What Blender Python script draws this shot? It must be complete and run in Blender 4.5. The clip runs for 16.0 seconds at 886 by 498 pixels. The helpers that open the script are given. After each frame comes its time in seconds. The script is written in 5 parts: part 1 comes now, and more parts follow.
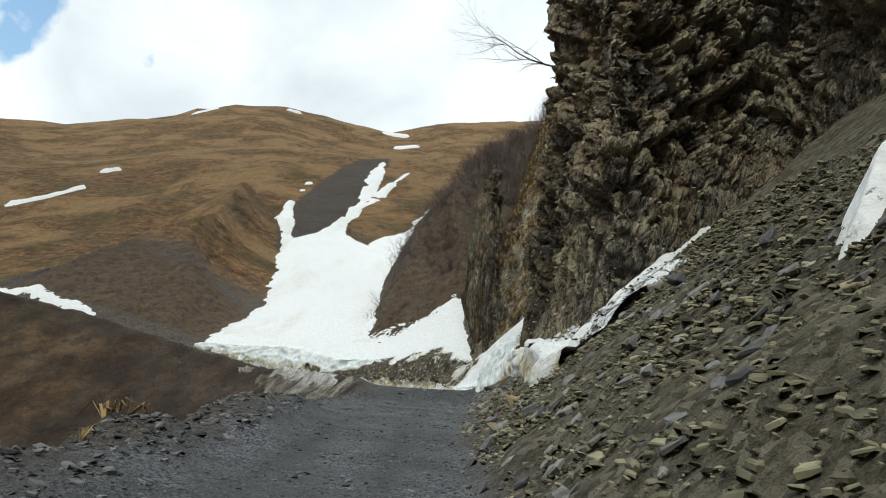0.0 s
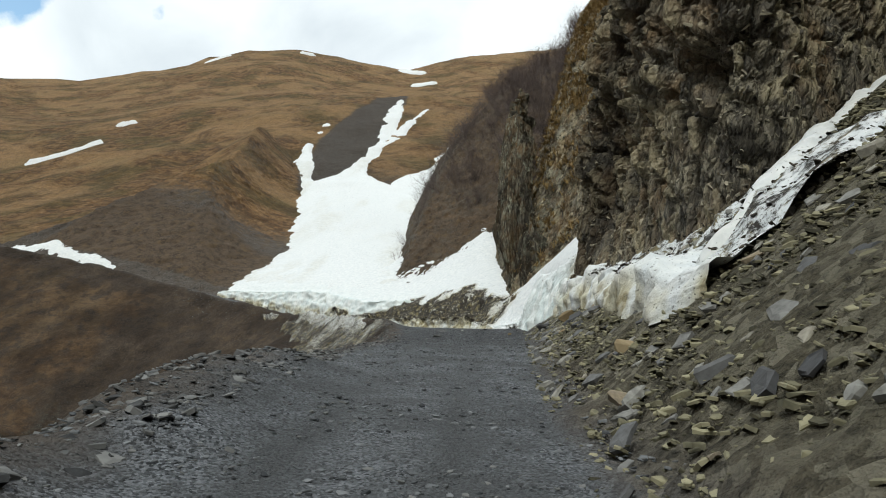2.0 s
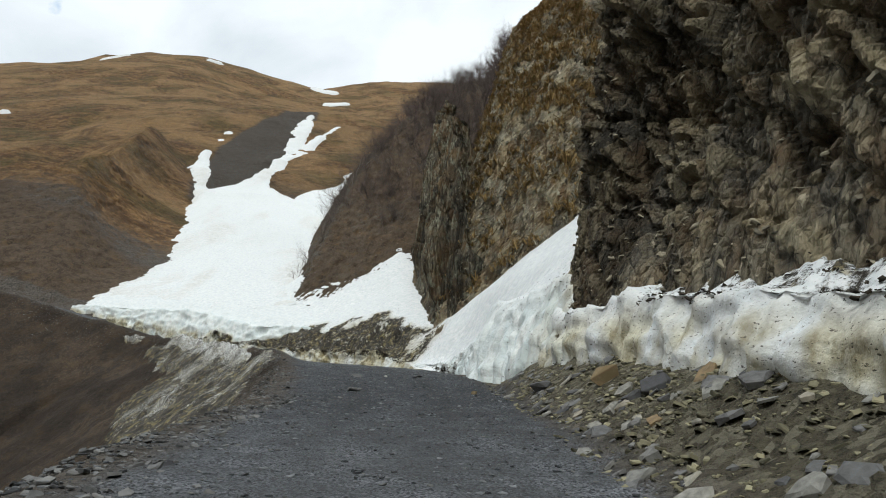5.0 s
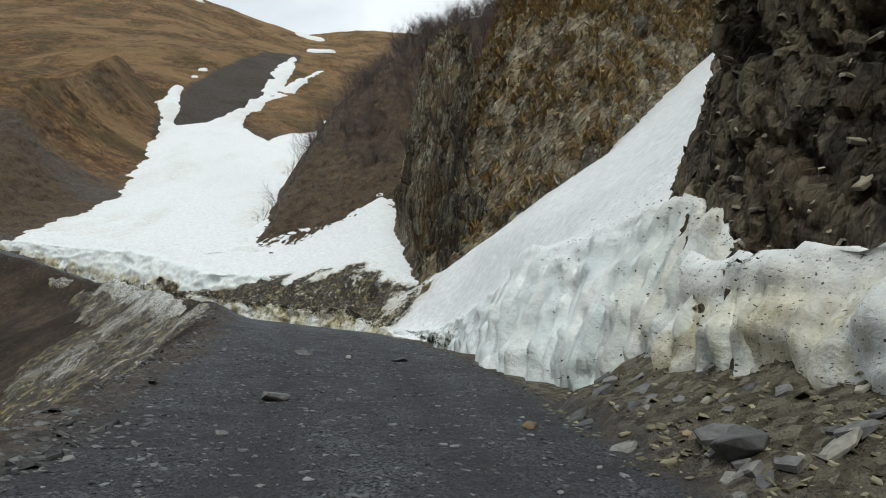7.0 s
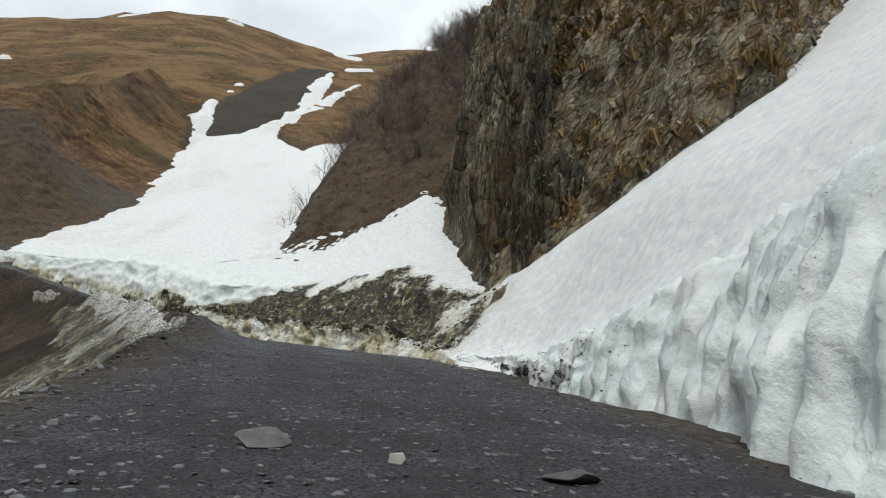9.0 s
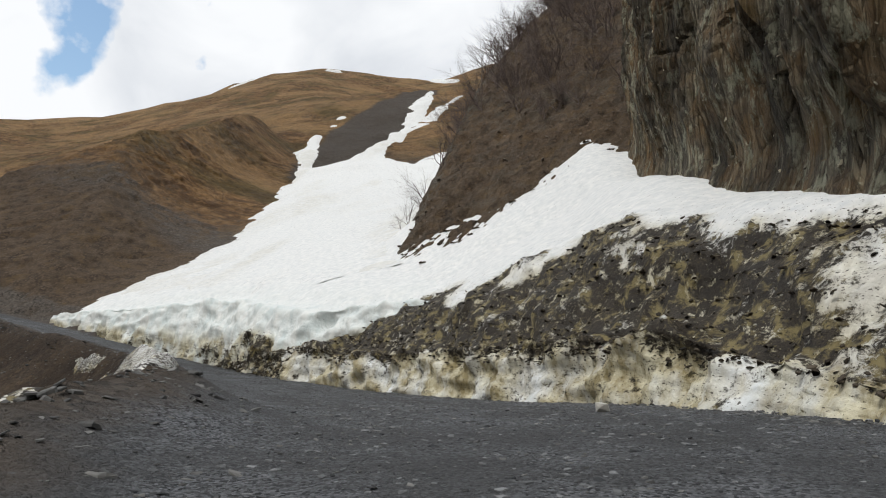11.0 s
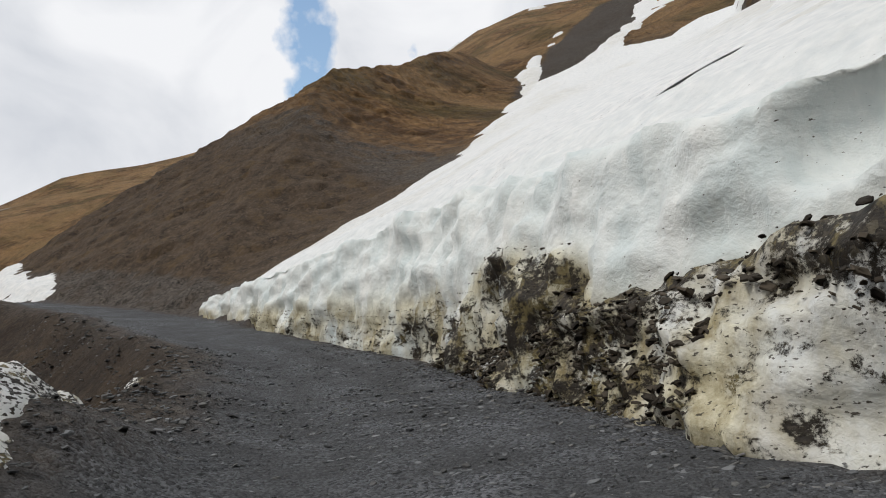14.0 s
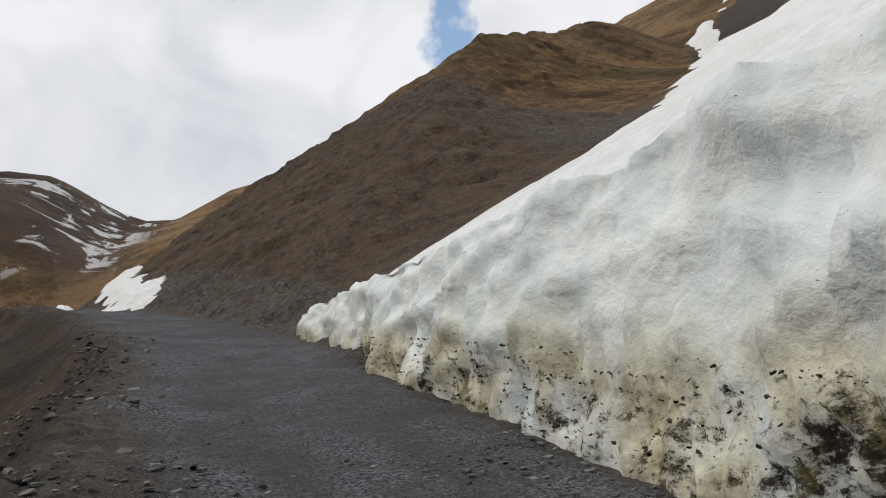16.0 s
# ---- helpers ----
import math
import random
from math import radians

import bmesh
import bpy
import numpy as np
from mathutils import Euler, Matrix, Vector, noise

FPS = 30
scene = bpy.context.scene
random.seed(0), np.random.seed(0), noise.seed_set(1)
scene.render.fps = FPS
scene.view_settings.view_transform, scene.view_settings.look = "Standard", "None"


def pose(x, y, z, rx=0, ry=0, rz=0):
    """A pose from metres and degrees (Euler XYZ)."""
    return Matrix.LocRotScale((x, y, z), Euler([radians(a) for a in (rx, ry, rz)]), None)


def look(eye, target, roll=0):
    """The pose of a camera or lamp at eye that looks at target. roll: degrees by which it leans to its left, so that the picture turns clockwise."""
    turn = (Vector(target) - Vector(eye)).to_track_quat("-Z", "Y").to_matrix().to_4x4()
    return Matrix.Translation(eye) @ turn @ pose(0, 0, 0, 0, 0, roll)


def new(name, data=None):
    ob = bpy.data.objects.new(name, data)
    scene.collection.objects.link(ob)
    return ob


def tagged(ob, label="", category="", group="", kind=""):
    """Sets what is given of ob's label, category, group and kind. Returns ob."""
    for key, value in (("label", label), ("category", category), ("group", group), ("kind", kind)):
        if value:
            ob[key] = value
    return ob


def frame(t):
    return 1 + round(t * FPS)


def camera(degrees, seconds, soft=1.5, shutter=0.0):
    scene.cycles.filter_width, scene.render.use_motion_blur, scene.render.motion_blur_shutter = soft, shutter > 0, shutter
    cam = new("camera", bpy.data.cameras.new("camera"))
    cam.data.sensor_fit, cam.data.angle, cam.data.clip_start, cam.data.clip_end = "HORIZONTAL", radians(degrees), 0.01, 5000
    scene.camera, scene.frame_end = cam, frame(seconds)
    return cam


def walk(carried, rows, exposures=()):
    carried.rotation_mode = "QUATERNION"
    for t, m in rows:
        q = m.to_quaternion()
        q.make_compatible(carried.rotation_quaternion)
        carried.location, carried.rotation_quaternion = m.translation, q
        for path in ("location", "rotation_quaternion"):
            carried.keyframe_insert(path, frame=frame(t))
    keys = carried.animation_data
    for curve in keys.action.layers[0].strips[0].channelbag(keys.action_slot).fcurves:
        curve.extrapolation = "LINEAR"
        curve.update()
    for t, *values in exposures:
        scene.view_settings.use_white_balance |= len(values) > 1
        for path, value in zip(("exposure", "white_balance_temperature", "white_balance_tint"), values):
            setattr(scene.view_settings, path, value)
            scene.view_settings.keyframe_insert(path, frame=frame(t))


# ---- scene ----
cam = camera(68.0, 16.0, soft=1.0)
PATH = [
    (0.0, 0.00, 0.00, 1.50, 105.55, -4.36, -1.19),
    (0.5, -0.10, 1.43, 1.65, 102.64, -4.25, -0.54),
    (1.0, -0.18, 2.76, 1.77, 101.20, -2.64, -0.21),
    (1.5, -0.31, 4.10, 1.87, 100.00, -3.17, 0.44),
    (2.0, -0.51, 5.69, 1.94, 100.16, -2.01, 1.54),
    (2.5, -0.69, 7.56, 2.02, 99.89, -0.00, 1.49),
    (3.0, -0.93, 9.60, 2.14, 100.55, -0.61, 0.75),
    (5.5, -1.69, 18.98, 3.48, 103.33, -4.84, -9.51),
    (6.0, -1.42, 21.61, 3.75, 103.24, -5.86, -10.69),
    (6.5, -1.16, 24.32, 3.98, 101.46, -5.03, -10.19),
    (7.0, -0.98, 26.91, 4.14, 99.74, -5.98, -9.70),
    (7.5, -0.86, 29.36, 4.27, 100.10, -7.64, -9.71),
    (8.0, -0.75, 31.93, 4.41, 101.19, -8.49, -9.67),
    (10.5, -1.58, 51.45, 5.33, 101.16, 0.91, 2.58),
    (11.0, -2.95, 56.73, 5.73, 102.31, 0.86, 6.15),
    (11.5, -4.55, 61.94, 6.13, 100.86, 1.18, 11.74),
    (12.0, -6.19, 66.59, 6.47, 99.22, 0.22, 16.28),
    (12.5, -7.56, 70.52, 6.74, 101.31, -0.52, 16.30),
    (13.0, -8.79, 74.04, 6.96, 99.00, 4.21, 17.72),
    (13.5, -10.47, 77.39, 7.18, 99.16, 8.44, 23.40),
    (14.0, -12.67, 80.50, 7.40, 99.85, 8.19, 28.93),
    (14.5, -14.74, 83.33, 7.67, 100.53, 8.74, 32.27),
    (15.0, -16.77, 85.82, 8.04, 102.73, 9.46, 35.40),
    (15.5, -18.52, 87.97, 8.58, 101.51, 6.88, 38.11),
    (16.0, -20.48, 89.83, 9.16, 101.64, 7.12, 41.75),
]
walk(cam, [(t, pose(x, y, z, rx, ry, rz)) for t, x, y, z, rx, ry, rz in PATH],
     exposures=[(0.0, -0.03, 6250, 2), (3.0, 0.0, 6250, 2), (5.5, -0.10, 6200, 4), (8.0, -0.15, 6200, 4), (10.5, -0.15, 6450, 8), (13.0, -0.22, 6500, 9), (15.0, -0.30, 6500, 10), (16.0, -0.32, 6500, 10)])

# ---- light: a bright broken overcast with one gap of blue ----
world = bpy.data.worlds.new("overcast_sky")
scene.world = world
world.use_nodes = True
SUN_EL, SUN_AZ = 55.0, 205.0      # degrees; azimuth clockwise from +y


def sky_nodes():
    nt = world.node_tree
    nt.nodes.clear()
    N, L = nt.nodes.new, nt.links.new
    out, bg = N("ShaderNodeOutputWorld"), N("ShaderNodeBackground")
    sky = N("ShaderNodeTexSky")
    sky.sky_type, sky.sun_disc = "NISHITA", False
    sky.sun_elevation, sky.sun_rotation = radians(SUN_EL), radians(SUN_AZ)
    sky.air_density, sky.dust_density = 1.6, 0.4
    dim = N("ShaderNodeVectorMath")
    dim.operation = "SCALE"
    dim.inputs["Scale"].default_value = 0.20
    L(sky.outputs[0], dim.inputs[0])
    co = N("ShaderNodeTexCoord")
    big = N("ShaderNodeTexNoise")
    big.inputs["Scale"].default_value, big.inputs["Detail"].default_value = 9.0, 8
    L(co.outputs["Generated"], big.inputs["Vector"])
    # the gap of blue: nearness to one direction, broken up by the cloud noise
    gap = N("ShaderNodeVectorMath")
    gap.operation = "DOT_PRODUCT"
    az, el = radians(36.5), radians(28.5)
    gap.inputs[1].default_value = (-math.sin(az) * math.cos(el), math.cos(az) * math.cos(el), math.sin(el))
    L(co.outputs["Generated"], gap.inputs[0])
    near = N("ShaderNodeMapRange")
    near.inputs["From Min"].default_value, near.inputs["From Max"].default_value = 0.986, 0.999
    near.inputs["To Max"].default_value = 0.20
    L(gap.outputs["Value"], near.inputs["Value"])
    add = N("ShaderNodeMath")
    add.operation = "ADD"
    L(big.outputs[0], add.inputs[0])
    L(near.outputs[0], add.inputs[1])
    ramp = N("ShaderNodeValToRGB")
    ramp.color_ramp.elements[0].position, ramp.color_ramp.elements[1].position = 0.70, 0.79
    L(add.outputs[0], ramp.inputs[0])
    fine = N("ShaderNodeTexNoise")
    fine.inputs["Scale"].default_value, fine.inputs["Detail"].default_value = 5.0, 8
    fine.inputs["Distortion"].default_value = 0.4
    L(co.outputs["Generated"], fine.inputs["Vector"])
    cloud = N("ShaderNodeValToRGB")
    cloud.color_ramp.elements[0].position, cloud.color_ramp.elements[1].position = 0.30, 0.62
    cloud.color_ramp.elements[0].color = (0.78, 0.81, 0.87, 1)
    cloud.color_ramp.elements[1].color = (1.08, 1.09, 1.12, 1)
    L(fine.outputs[0], cloud.inputs[0])
    mix = N("ShaderNodeMix")
    mix.data_type = "RGBA"
    L(ramp.outputs[0], mix.inputs["Factor"])
    L(cloud.outputs[0], mix.inputs[6])
    L(dim.outputs[0], mix.inputs[7])
    L(mix.outputs[2], bg.inputs["Color"])
    bg.inputs["Strength"].default_value = 1.0
    L(bg.outputs[0], out.inputs[0])


sky_nodes()
sun = new("sun", bpy.data.lights.new("sun", "SUN"))
sun.data.energy, sun.data.angle, sun.data.color = 2.0, radians(12), (1.0, 0.95, 0.88)
a, e = radians(SUN_AZ), radians(SUN_EL)
sun.matrix_world = look((0, 0, 300), (-300 * math.sin(a) * math.cos(e), -300 * math.cos(a) * math.cos(e), 300 - 300 * math.sin(e)))
scene.view_settings.exposure = 0.0

# ---- noise on arrays ----


def hash01(ix, iy, iz, k=0):
    h = (ix.astype(np.int64) * 374761393 + iy.astype(np.int64) * 668265263 + iz.astype(np.int64) * 2147483647 + k * 974711) & 0xFFFFFFFF
    h = ((h ^ (h >> 13)) * 1274126177) & 0xFFFFFFFF
    h = ((h ^ (h >> 16)) * 2246822519) & 0xFFFFFFFF
    return ((h ^ (h >> 15)) & 0xFFFFFF) / float(0x1000000)


def vnoise(x, y, z, k=0):
    x, y, z = np.broadcast_arrays(*[np.asarray(v, float) for v in (x, y, z)])
    ix, iy, iz = np.floor(x), np.floor(y), np.floor(z)
    fx, fy, fz = x - ix, y - iy, z - iz
    fx, fy, fz = [t * t * (3 - 2 * t) for t in (fx, fy, fz)]
    r = 0
    for dx in (0, 1):
        for dy in (0, 1):
            for dz in (0, 1):
                w = (fx if dx else 1 - fx) * (fy if dy else 1 - fy) * (fz if dz else 1 - fz)
                r = r + w * hash01(ix + dx, iy + dy, iz + dz, k)
    return r * 2 - 1


def fbm(x, y, z=0.0, octaves=4, k=0):
    r, a = 0, 0.5
    x, y, z = np.asarray(x, float), np.asarray(y, float), np.asarray(z, float)
    for i in range(octaves):
        r = r + a * vnoise(x, y, z, k + i)
        x, y, z, a = x * 2.03 + 11.7, y * 2.03 - 5.3, z * 2.03 + 3.1, a * 0.5
    return r


def cells(x, y, z, k=0):
    """Voronoi: a random number of the nearest cell, the distance to it and to the border."""
    x, y, z = np.broadcast_arrays(*[np.asarray(v, float) for v in (x, y, z)])
    ix, iy, iz = np.floor(x), np.floor(y), np.floor(z)
    d1 = np.full(x.shape, 9.0)
    d2 = np.full(x.shape, 9.0)
    val = np.zeros(x.shape)
    for dx in (-1, 0, 1):
        for dy in (-1, 0, 1):
            for dz in (-1, 0, 1):
                cx, cy, cz = ix + dx, iy + dy, iz + dz
                px, py, pz = cx + hash01(cx, cy, cz, k), cy + hash01(cx, cy, cz, k + 1), cz + hash01(cx, cy, cz, k + 2)
                d = (px - x) ** 2 + (py - y) ** 2 + (pz - z) ** 2
                c = d < d1
                d2 = np.where(c, d1, np.minimum(d2, d))
                val = np.where(c, hash01(cx, cy, cz, k + 3), val)
                d1 = np.minimum(d, d1)
    return val, np.sqrt(d1), np.sqrt(d2) - np.sqrt(d1)


def smooth(a, b, v):
    t = np.clip((v - a) / (b - a), 0, 1)
    return t * t * (3 - 2 * t)


def smax(a, b, k):
    h = np.clip(0.5 + 0.5 * (a - b) / k, 0, 1)
    return b + (a - b) * h + k * h * (1 - h)


def smin(a, b, k):
    return -smax(-a, -b, k)


# ---- plan: the right-hand edge of the road, with its heights and the road's width there ----
EDGE = np.array([
    (0.9, -60, -4.9, 5.0), (0.9, -20, -1.5, 4.4), (0.9, 0, 0.1, 4.3), (0.9, 13, 1.2, 4.5), (1.7, 25, 2.5, 5.9), (2.5, 35, 3.5, 6.1), (2.6, 43, 4.2, 6.8),
    (2.6, 52, 4.7, 7.6), (1.8, 62, 5.2, 8.0), (0.2, 69, 5.4, 8.3), (-3.6, 75.5, 5.5, 8.0), (-9.2, 82.6, 5.9, 6.6), (-14.8, 88.3, 6.6, 5.2),
    (-21.8, 94.8, 7.7, 4.6), (-28.6, 98.0, 9.2, 4.3), (-36.8, 101.8, 11.0, 4.6), (-46, 104.0, 13.0, 4.4), (-56, 105.5, 15.0, 4.2), (-68, 107, 17.0, 4.2), (-84, 104, 19.0, 4.2),
])


def curve(ctrl, n):
    """A smooth curve through the control rows, at n even steps of its index."""
    c = np.vstack([2 * ctrl[0] - ctrl[1], ctrl, 2 * ctrl[-1] - ctrl[-2]])
    u = np.linspace(0, len(ctrl) - 1 - 1e-6, n)
    i = u.astype(int)
    t = (u - i)[:, None]
    p0, p1, p2, p3 = c[i], c[i + 1], c[i + 2], c[i + 3]
    return 0.5 * (2 * p1 + (p2 - p0) * t + (2 * p0 - 5 * p1 + 4 * p2 - p3) * t * t + (3 * p1 - p0 - 3 * p2 + p3) * t ** 3)


ROAD = curve(EDGE, 1400)
_tan = np.gradient(ROAD[:, :2], axis=0)
_tan /= np.linalg.norm(_tan, axis=1)[:, None]
RIGHT = np.stack([_tan[:, 1], -_tan[:, 0]], 1)       # uphill, away from the road
ARC = np.concatenate([[0], np.cumsum(np.linalg.norm(np.diff(ROAD[:, :2], axis=0), axis=1))])


def edge_frame(x, y):
    """Nearest station of the edge, and the distance from it (positive uphill)."""
    x, y = np.asarray(x, float).ravel(), np.asarray(y, float).ravel()
    idx = np.empty(len(x), int)
    for s in range(0, len(x), 20000):
        q = slice(s, s + 20000)
        idx[q] = np.argmin((x[q, None] - ROAD[None, ::2, 0]) ** 2 + (y[q, None] - ROAD[None, ::2, 1]) ** 2, axis=1) * 2
    dx, dy = x - ROAD[idx, 0], y - ROAD[idx, 1]
    side = dx * RIGHT[idx, 0] + dy * RIGHT[idx, 1]
    return idx, np.sign(side) * np.hypot(dx, dy)


SKY_AZ = np.array([-180, -90, -40, -12, 0, 6, 16, 19, 23, 29, 33, 37, 44, 50, 53, 56, 59, 65, 70, 90, 130, 180.])
SKY_EL = np.array([20, 24, 28, 27.5, 26.2, 25.4, 26.0, 25.5, 24.4, 21.9, 20.4, 19.4, 18.8, 17.6, 17.0, 15.6, 14.8, 18.6, 18.8, 17, 15, 20.])


def hill(x, y):
    """The great slope behind: rises by half to a far ridge."""
    near = 10.2 + 0.5 * (y - 101) + 0.11 * np.clip(y - 200, 0, None) + 2.2 * fbm(x / 40, y / 40, 0, 4, 3)
    left = np.clip(-x - 70, 0, None)
    near = near - 0.12 * left
    r = np.hypot(x, y)
    near = near + smooth(130, 240, r) * (3.0 * fbm(x / 16, y / 16, 0, 5, 130) - 5.0 * np.abs(fbm((x + 0.25 * y) / 34, (y - 0.25 * x) / 110, 0, 4, 135)))
    az = np.degrees(np.arctan2(-x, y))
    top = r * np.tan(np.radians(np.interp(az, SKY_AZ, SKY_EL)))
    rough = 9 * fbm(x / 90, y / 90, 0, 5, 9) * smooth(250, 450, r) + 10 * np.abs(fbm(x / 160, y / 260, 0, 3, 21)) * smooth(280, 420, r)
    far = np.where(r < 720, top * (0.86 + 0.14 * smooth(420, 720, r)) - rough, top * 720 / np.maximum(r, 1) - 0.25 * (r - 720))
    w = smooth(300, 460, r) * (y > 0)
    w = np.maximum(w, smooth(120, 260, -x) * smooth(300, 460, r))
    return near * (1 - w) + far * w


# crest of the spur and of its shoulder: x, y, z
SPUR = np.array([(-82, 112, 18.5), (-69.5, 120.4, 26.5), (-63.5, 126.5, 34), (-58.5, 135, 40.5), (-54, 142.5, 45.5), (-55, 154, 50), (-59, 170, 57.5), (-66, 195, 70), (-74, 225, 84)])
SHOULDER = np.array([(-54, 142.5, 45.0), (-48, 138, 40.0), (-42, 132, 31.0)])
# left border of the avalanche snow: y, x
FAN_BORDER = np.array([(96, -38.6), (107, -38.6), (113, -37.2), (120, -36.0), (132, -37.0), (145, -37.8), (155, -39.3), (163, -42), (178, -45), (189, -47), (240, -60)])


def fan_left(y):
    return np.interp(y, FAN_BORDER[:, 0], FAN_BORDER[:, 1])


def seg_field(x, y, rows, fall):
    """Height over a crest line whose rows are x, y, height; falls off to the sides."""
    best = np.full(np.shape(x), -1e3)
    for (x0, y0, h0), (x1, y1, h1) in zip(rows[:-1], rows[1:]):
        t = np.clip(((x - x0) * (x1 - x0) + (y - y0) * (y1 - y0)) / ((x1 - x0) ** 2 + (y1 - y0) ** 2), 0, 1)
        d = np.hypot(x - x0 - t * (x1 - x0), y - y0 - t * (y1 - y0))
        best = np.maximum(best, h0 + t * (h1 - h0) - fall * d)
    return best


def spur_hill(x, y):
    h = hill(x, y)
    side = np.clip(fan_left(y) - x, -3, 40)
    top = np.maximum(seg_field(x, y, SPUR, 0.85), seg_field(x, y, SHOULDER, 0.8))
    return smax(h, np.minimum(top, h + 0.3 * side + 0.026 * side * np.abs(side)), 0.4)


def rib(x, y):
    """The grassy rock rib: its foot, the south slope, a sheer west side, the ridge."""
    q = 1.6 * (x - 4.2) + 0.9 * (y - 60.6)
    south = smin(11.8 + 1.1 * q, 11.5 + 1.6 * q, 1.5)
    south = smin(south, gully_surface(x, y) + 2.5 * (y - x - 45.5), 2.0)
    south = smin(south, gully_surface(x, y) + 3.0 * (0.735 * (x - 5.4) + 0.678 * (y - 63.3)), 1.0)
    west = 12.0 + 4.0 * (x - np.interp(y, (62, 66, 70, 75, 80, 86, 92, 100), (4.4, 4.6, 4.9, 5.4, 5.4, 4.8, 5.2, 5.8)))
    return smin(smin(south, west, 2.0), crest(x, y), 3.0)


def crest(x, y):
    """The slope above, up to the skyline on the right."""
    return smin(1.25 * x + 0.42 * y - 7.0, 70 + 0.05 * x, 10.0)


def earth(x, y):
    """The brown earth slope past the rib, ending in a prow over the snow."""
    face = 15.0 + 0.47 * (x + 9.4) + 0.9 * (y - 96.2)
    north = 16 + 2.2 * (x + 10.6) + 0.5 * (y - 102)
    return smin(smin(face, north, 1.2), crest(x, y) + 1.5, 3.0)


def gully_surface(x, y):
    return 8.2 + 1.0 * (x - 4.0) + 0.085 * (y - 60.4)


def tongue_surface(x, y):
    return 10.6 + 0.5 * (smin(x, 3.0 + 0 * x, 3.0) + 0.2) + 0.33 * (y - 77.7) + 0.27 * np.clip(y - 88, 0, None)


def cliff_gap(x, y):
    """Ground behind the near cliff: high, ends at its nose."""
    return smin(smin(20 + 0.8 * (x - 10) + 0.1 * (y - 20), 6 + 4.0 * (x - 11.5 - 0.07 * np.abs(y - 25) - 2.0 * smooth(26, 20, y)), 2.0), 6 + 3.0 * (36.5 - y) + 1.4 * (x - 10), 2.0)


def scree_slope_at(y):
    return 0.68 + 0.25 * smooth(26, 17, np.asarray(y, float))


def ground_z(x, y, detail=True):
    x, y = np.asarray(x, float), np.asarray(y, float)
    shape = x.shape
    x, y = x.ravel(), y.ravel()
    idx, d = edge_frame(x, y)
    zr, w = ROAD[idx, 2], ROAD[idx, 3]
    # road, leaning towards the valley where it passes the snow
    lean = 0.10 * np.clip(1 - np.abs(ROAD[idx, 1] - 40) / 25, 0, 1)
    z = zr + lean * np.clip(d, -12, 0)
    off = -d - w
    berm = (0.45 + 0.35 * smooth(5, 10, y) * smooth(24, 18, y)) * (1 - smooth(18, 23, y) * smooth(66, 58, y)) * np.exp(-((off - 0.3) / 1.1) ** 2) * (0.6 + 0.8 * fbm(x / 2.3, y / 2.3, 0, 2, 5))
    berm = berm + 0.68 * smooth(50, 60, y) * smooth(96, 88, y) * np.exp(-((off - 1.1) / 1.3) ** 2) * (0.8 + 0.7 * fbm(x / 3, y / 3, 0, 3, 6))
    down = np.where(off > 0.8, -0.78 * (off - 0.8), 0)
    down = np.maximum(down, -22 + 0.05 * off) + 0.9 * fbm(x / 5, y / 5, 0, 3, 40) * smooth(0.6, 5, off)
    rise = -18 + 0.42 * np.clip(off - 55, 0, None)
    z = z + np.where(off > -1.5, berm, 0) + np.where(off > 0.8, np.maximum(down, rise), 0)
    # uphill side
    scree = zr + (scree_slope_at(y) + 0.10 * smooth(88, 100, y)) * d
    h = spur_hill(x, y)
    up = np.minimum(scree, np.maximum(h, zr + 0.12 * d))
    up = np.where(y < 40, scree, up)
    under = smin(gully_surface(x, y), tongue_surface(x, y), 1.0) - 1.3
    up = np.where((y > 37) & (y < 100) & (x < 40), np.minimum(up, np.maximum(under, zr - 0.1)), up)
    up = smax(up, rib(x, y) - 3.0, 0.6)
    up = np.where((y > 70), smax(up, earth(x, y) - 1.6, 0.5), up)
    up = np.where(y < 52, smax(up, cliff_gap(x, y) - 1.5, 0.5), up)
    z = np.where(d > 0, up, z)
    # the great slope also closes the view beyond the road's bend
    z = np.where(d <= 0, np.maximum(z, np.where(x < -60, h - 6, -1e3)), z)
    if detail:
        on_road = (d < 0.2) & (off < 0)
        z = z + np.where(on_road, 0.035 * fbm(x / 0.8, y / 0.8, 0, 3, 60) + 0.05 * fbm(x / 4, y / 4, 0, 2, 61), 0.22 * fbm(x / 1.6, y / 1.6, z / 1.6, 4, 62))
    return z.reshape(shape)


# ---- materials ----


def rgb(r, g, b):
    return (r, g, b, 1)


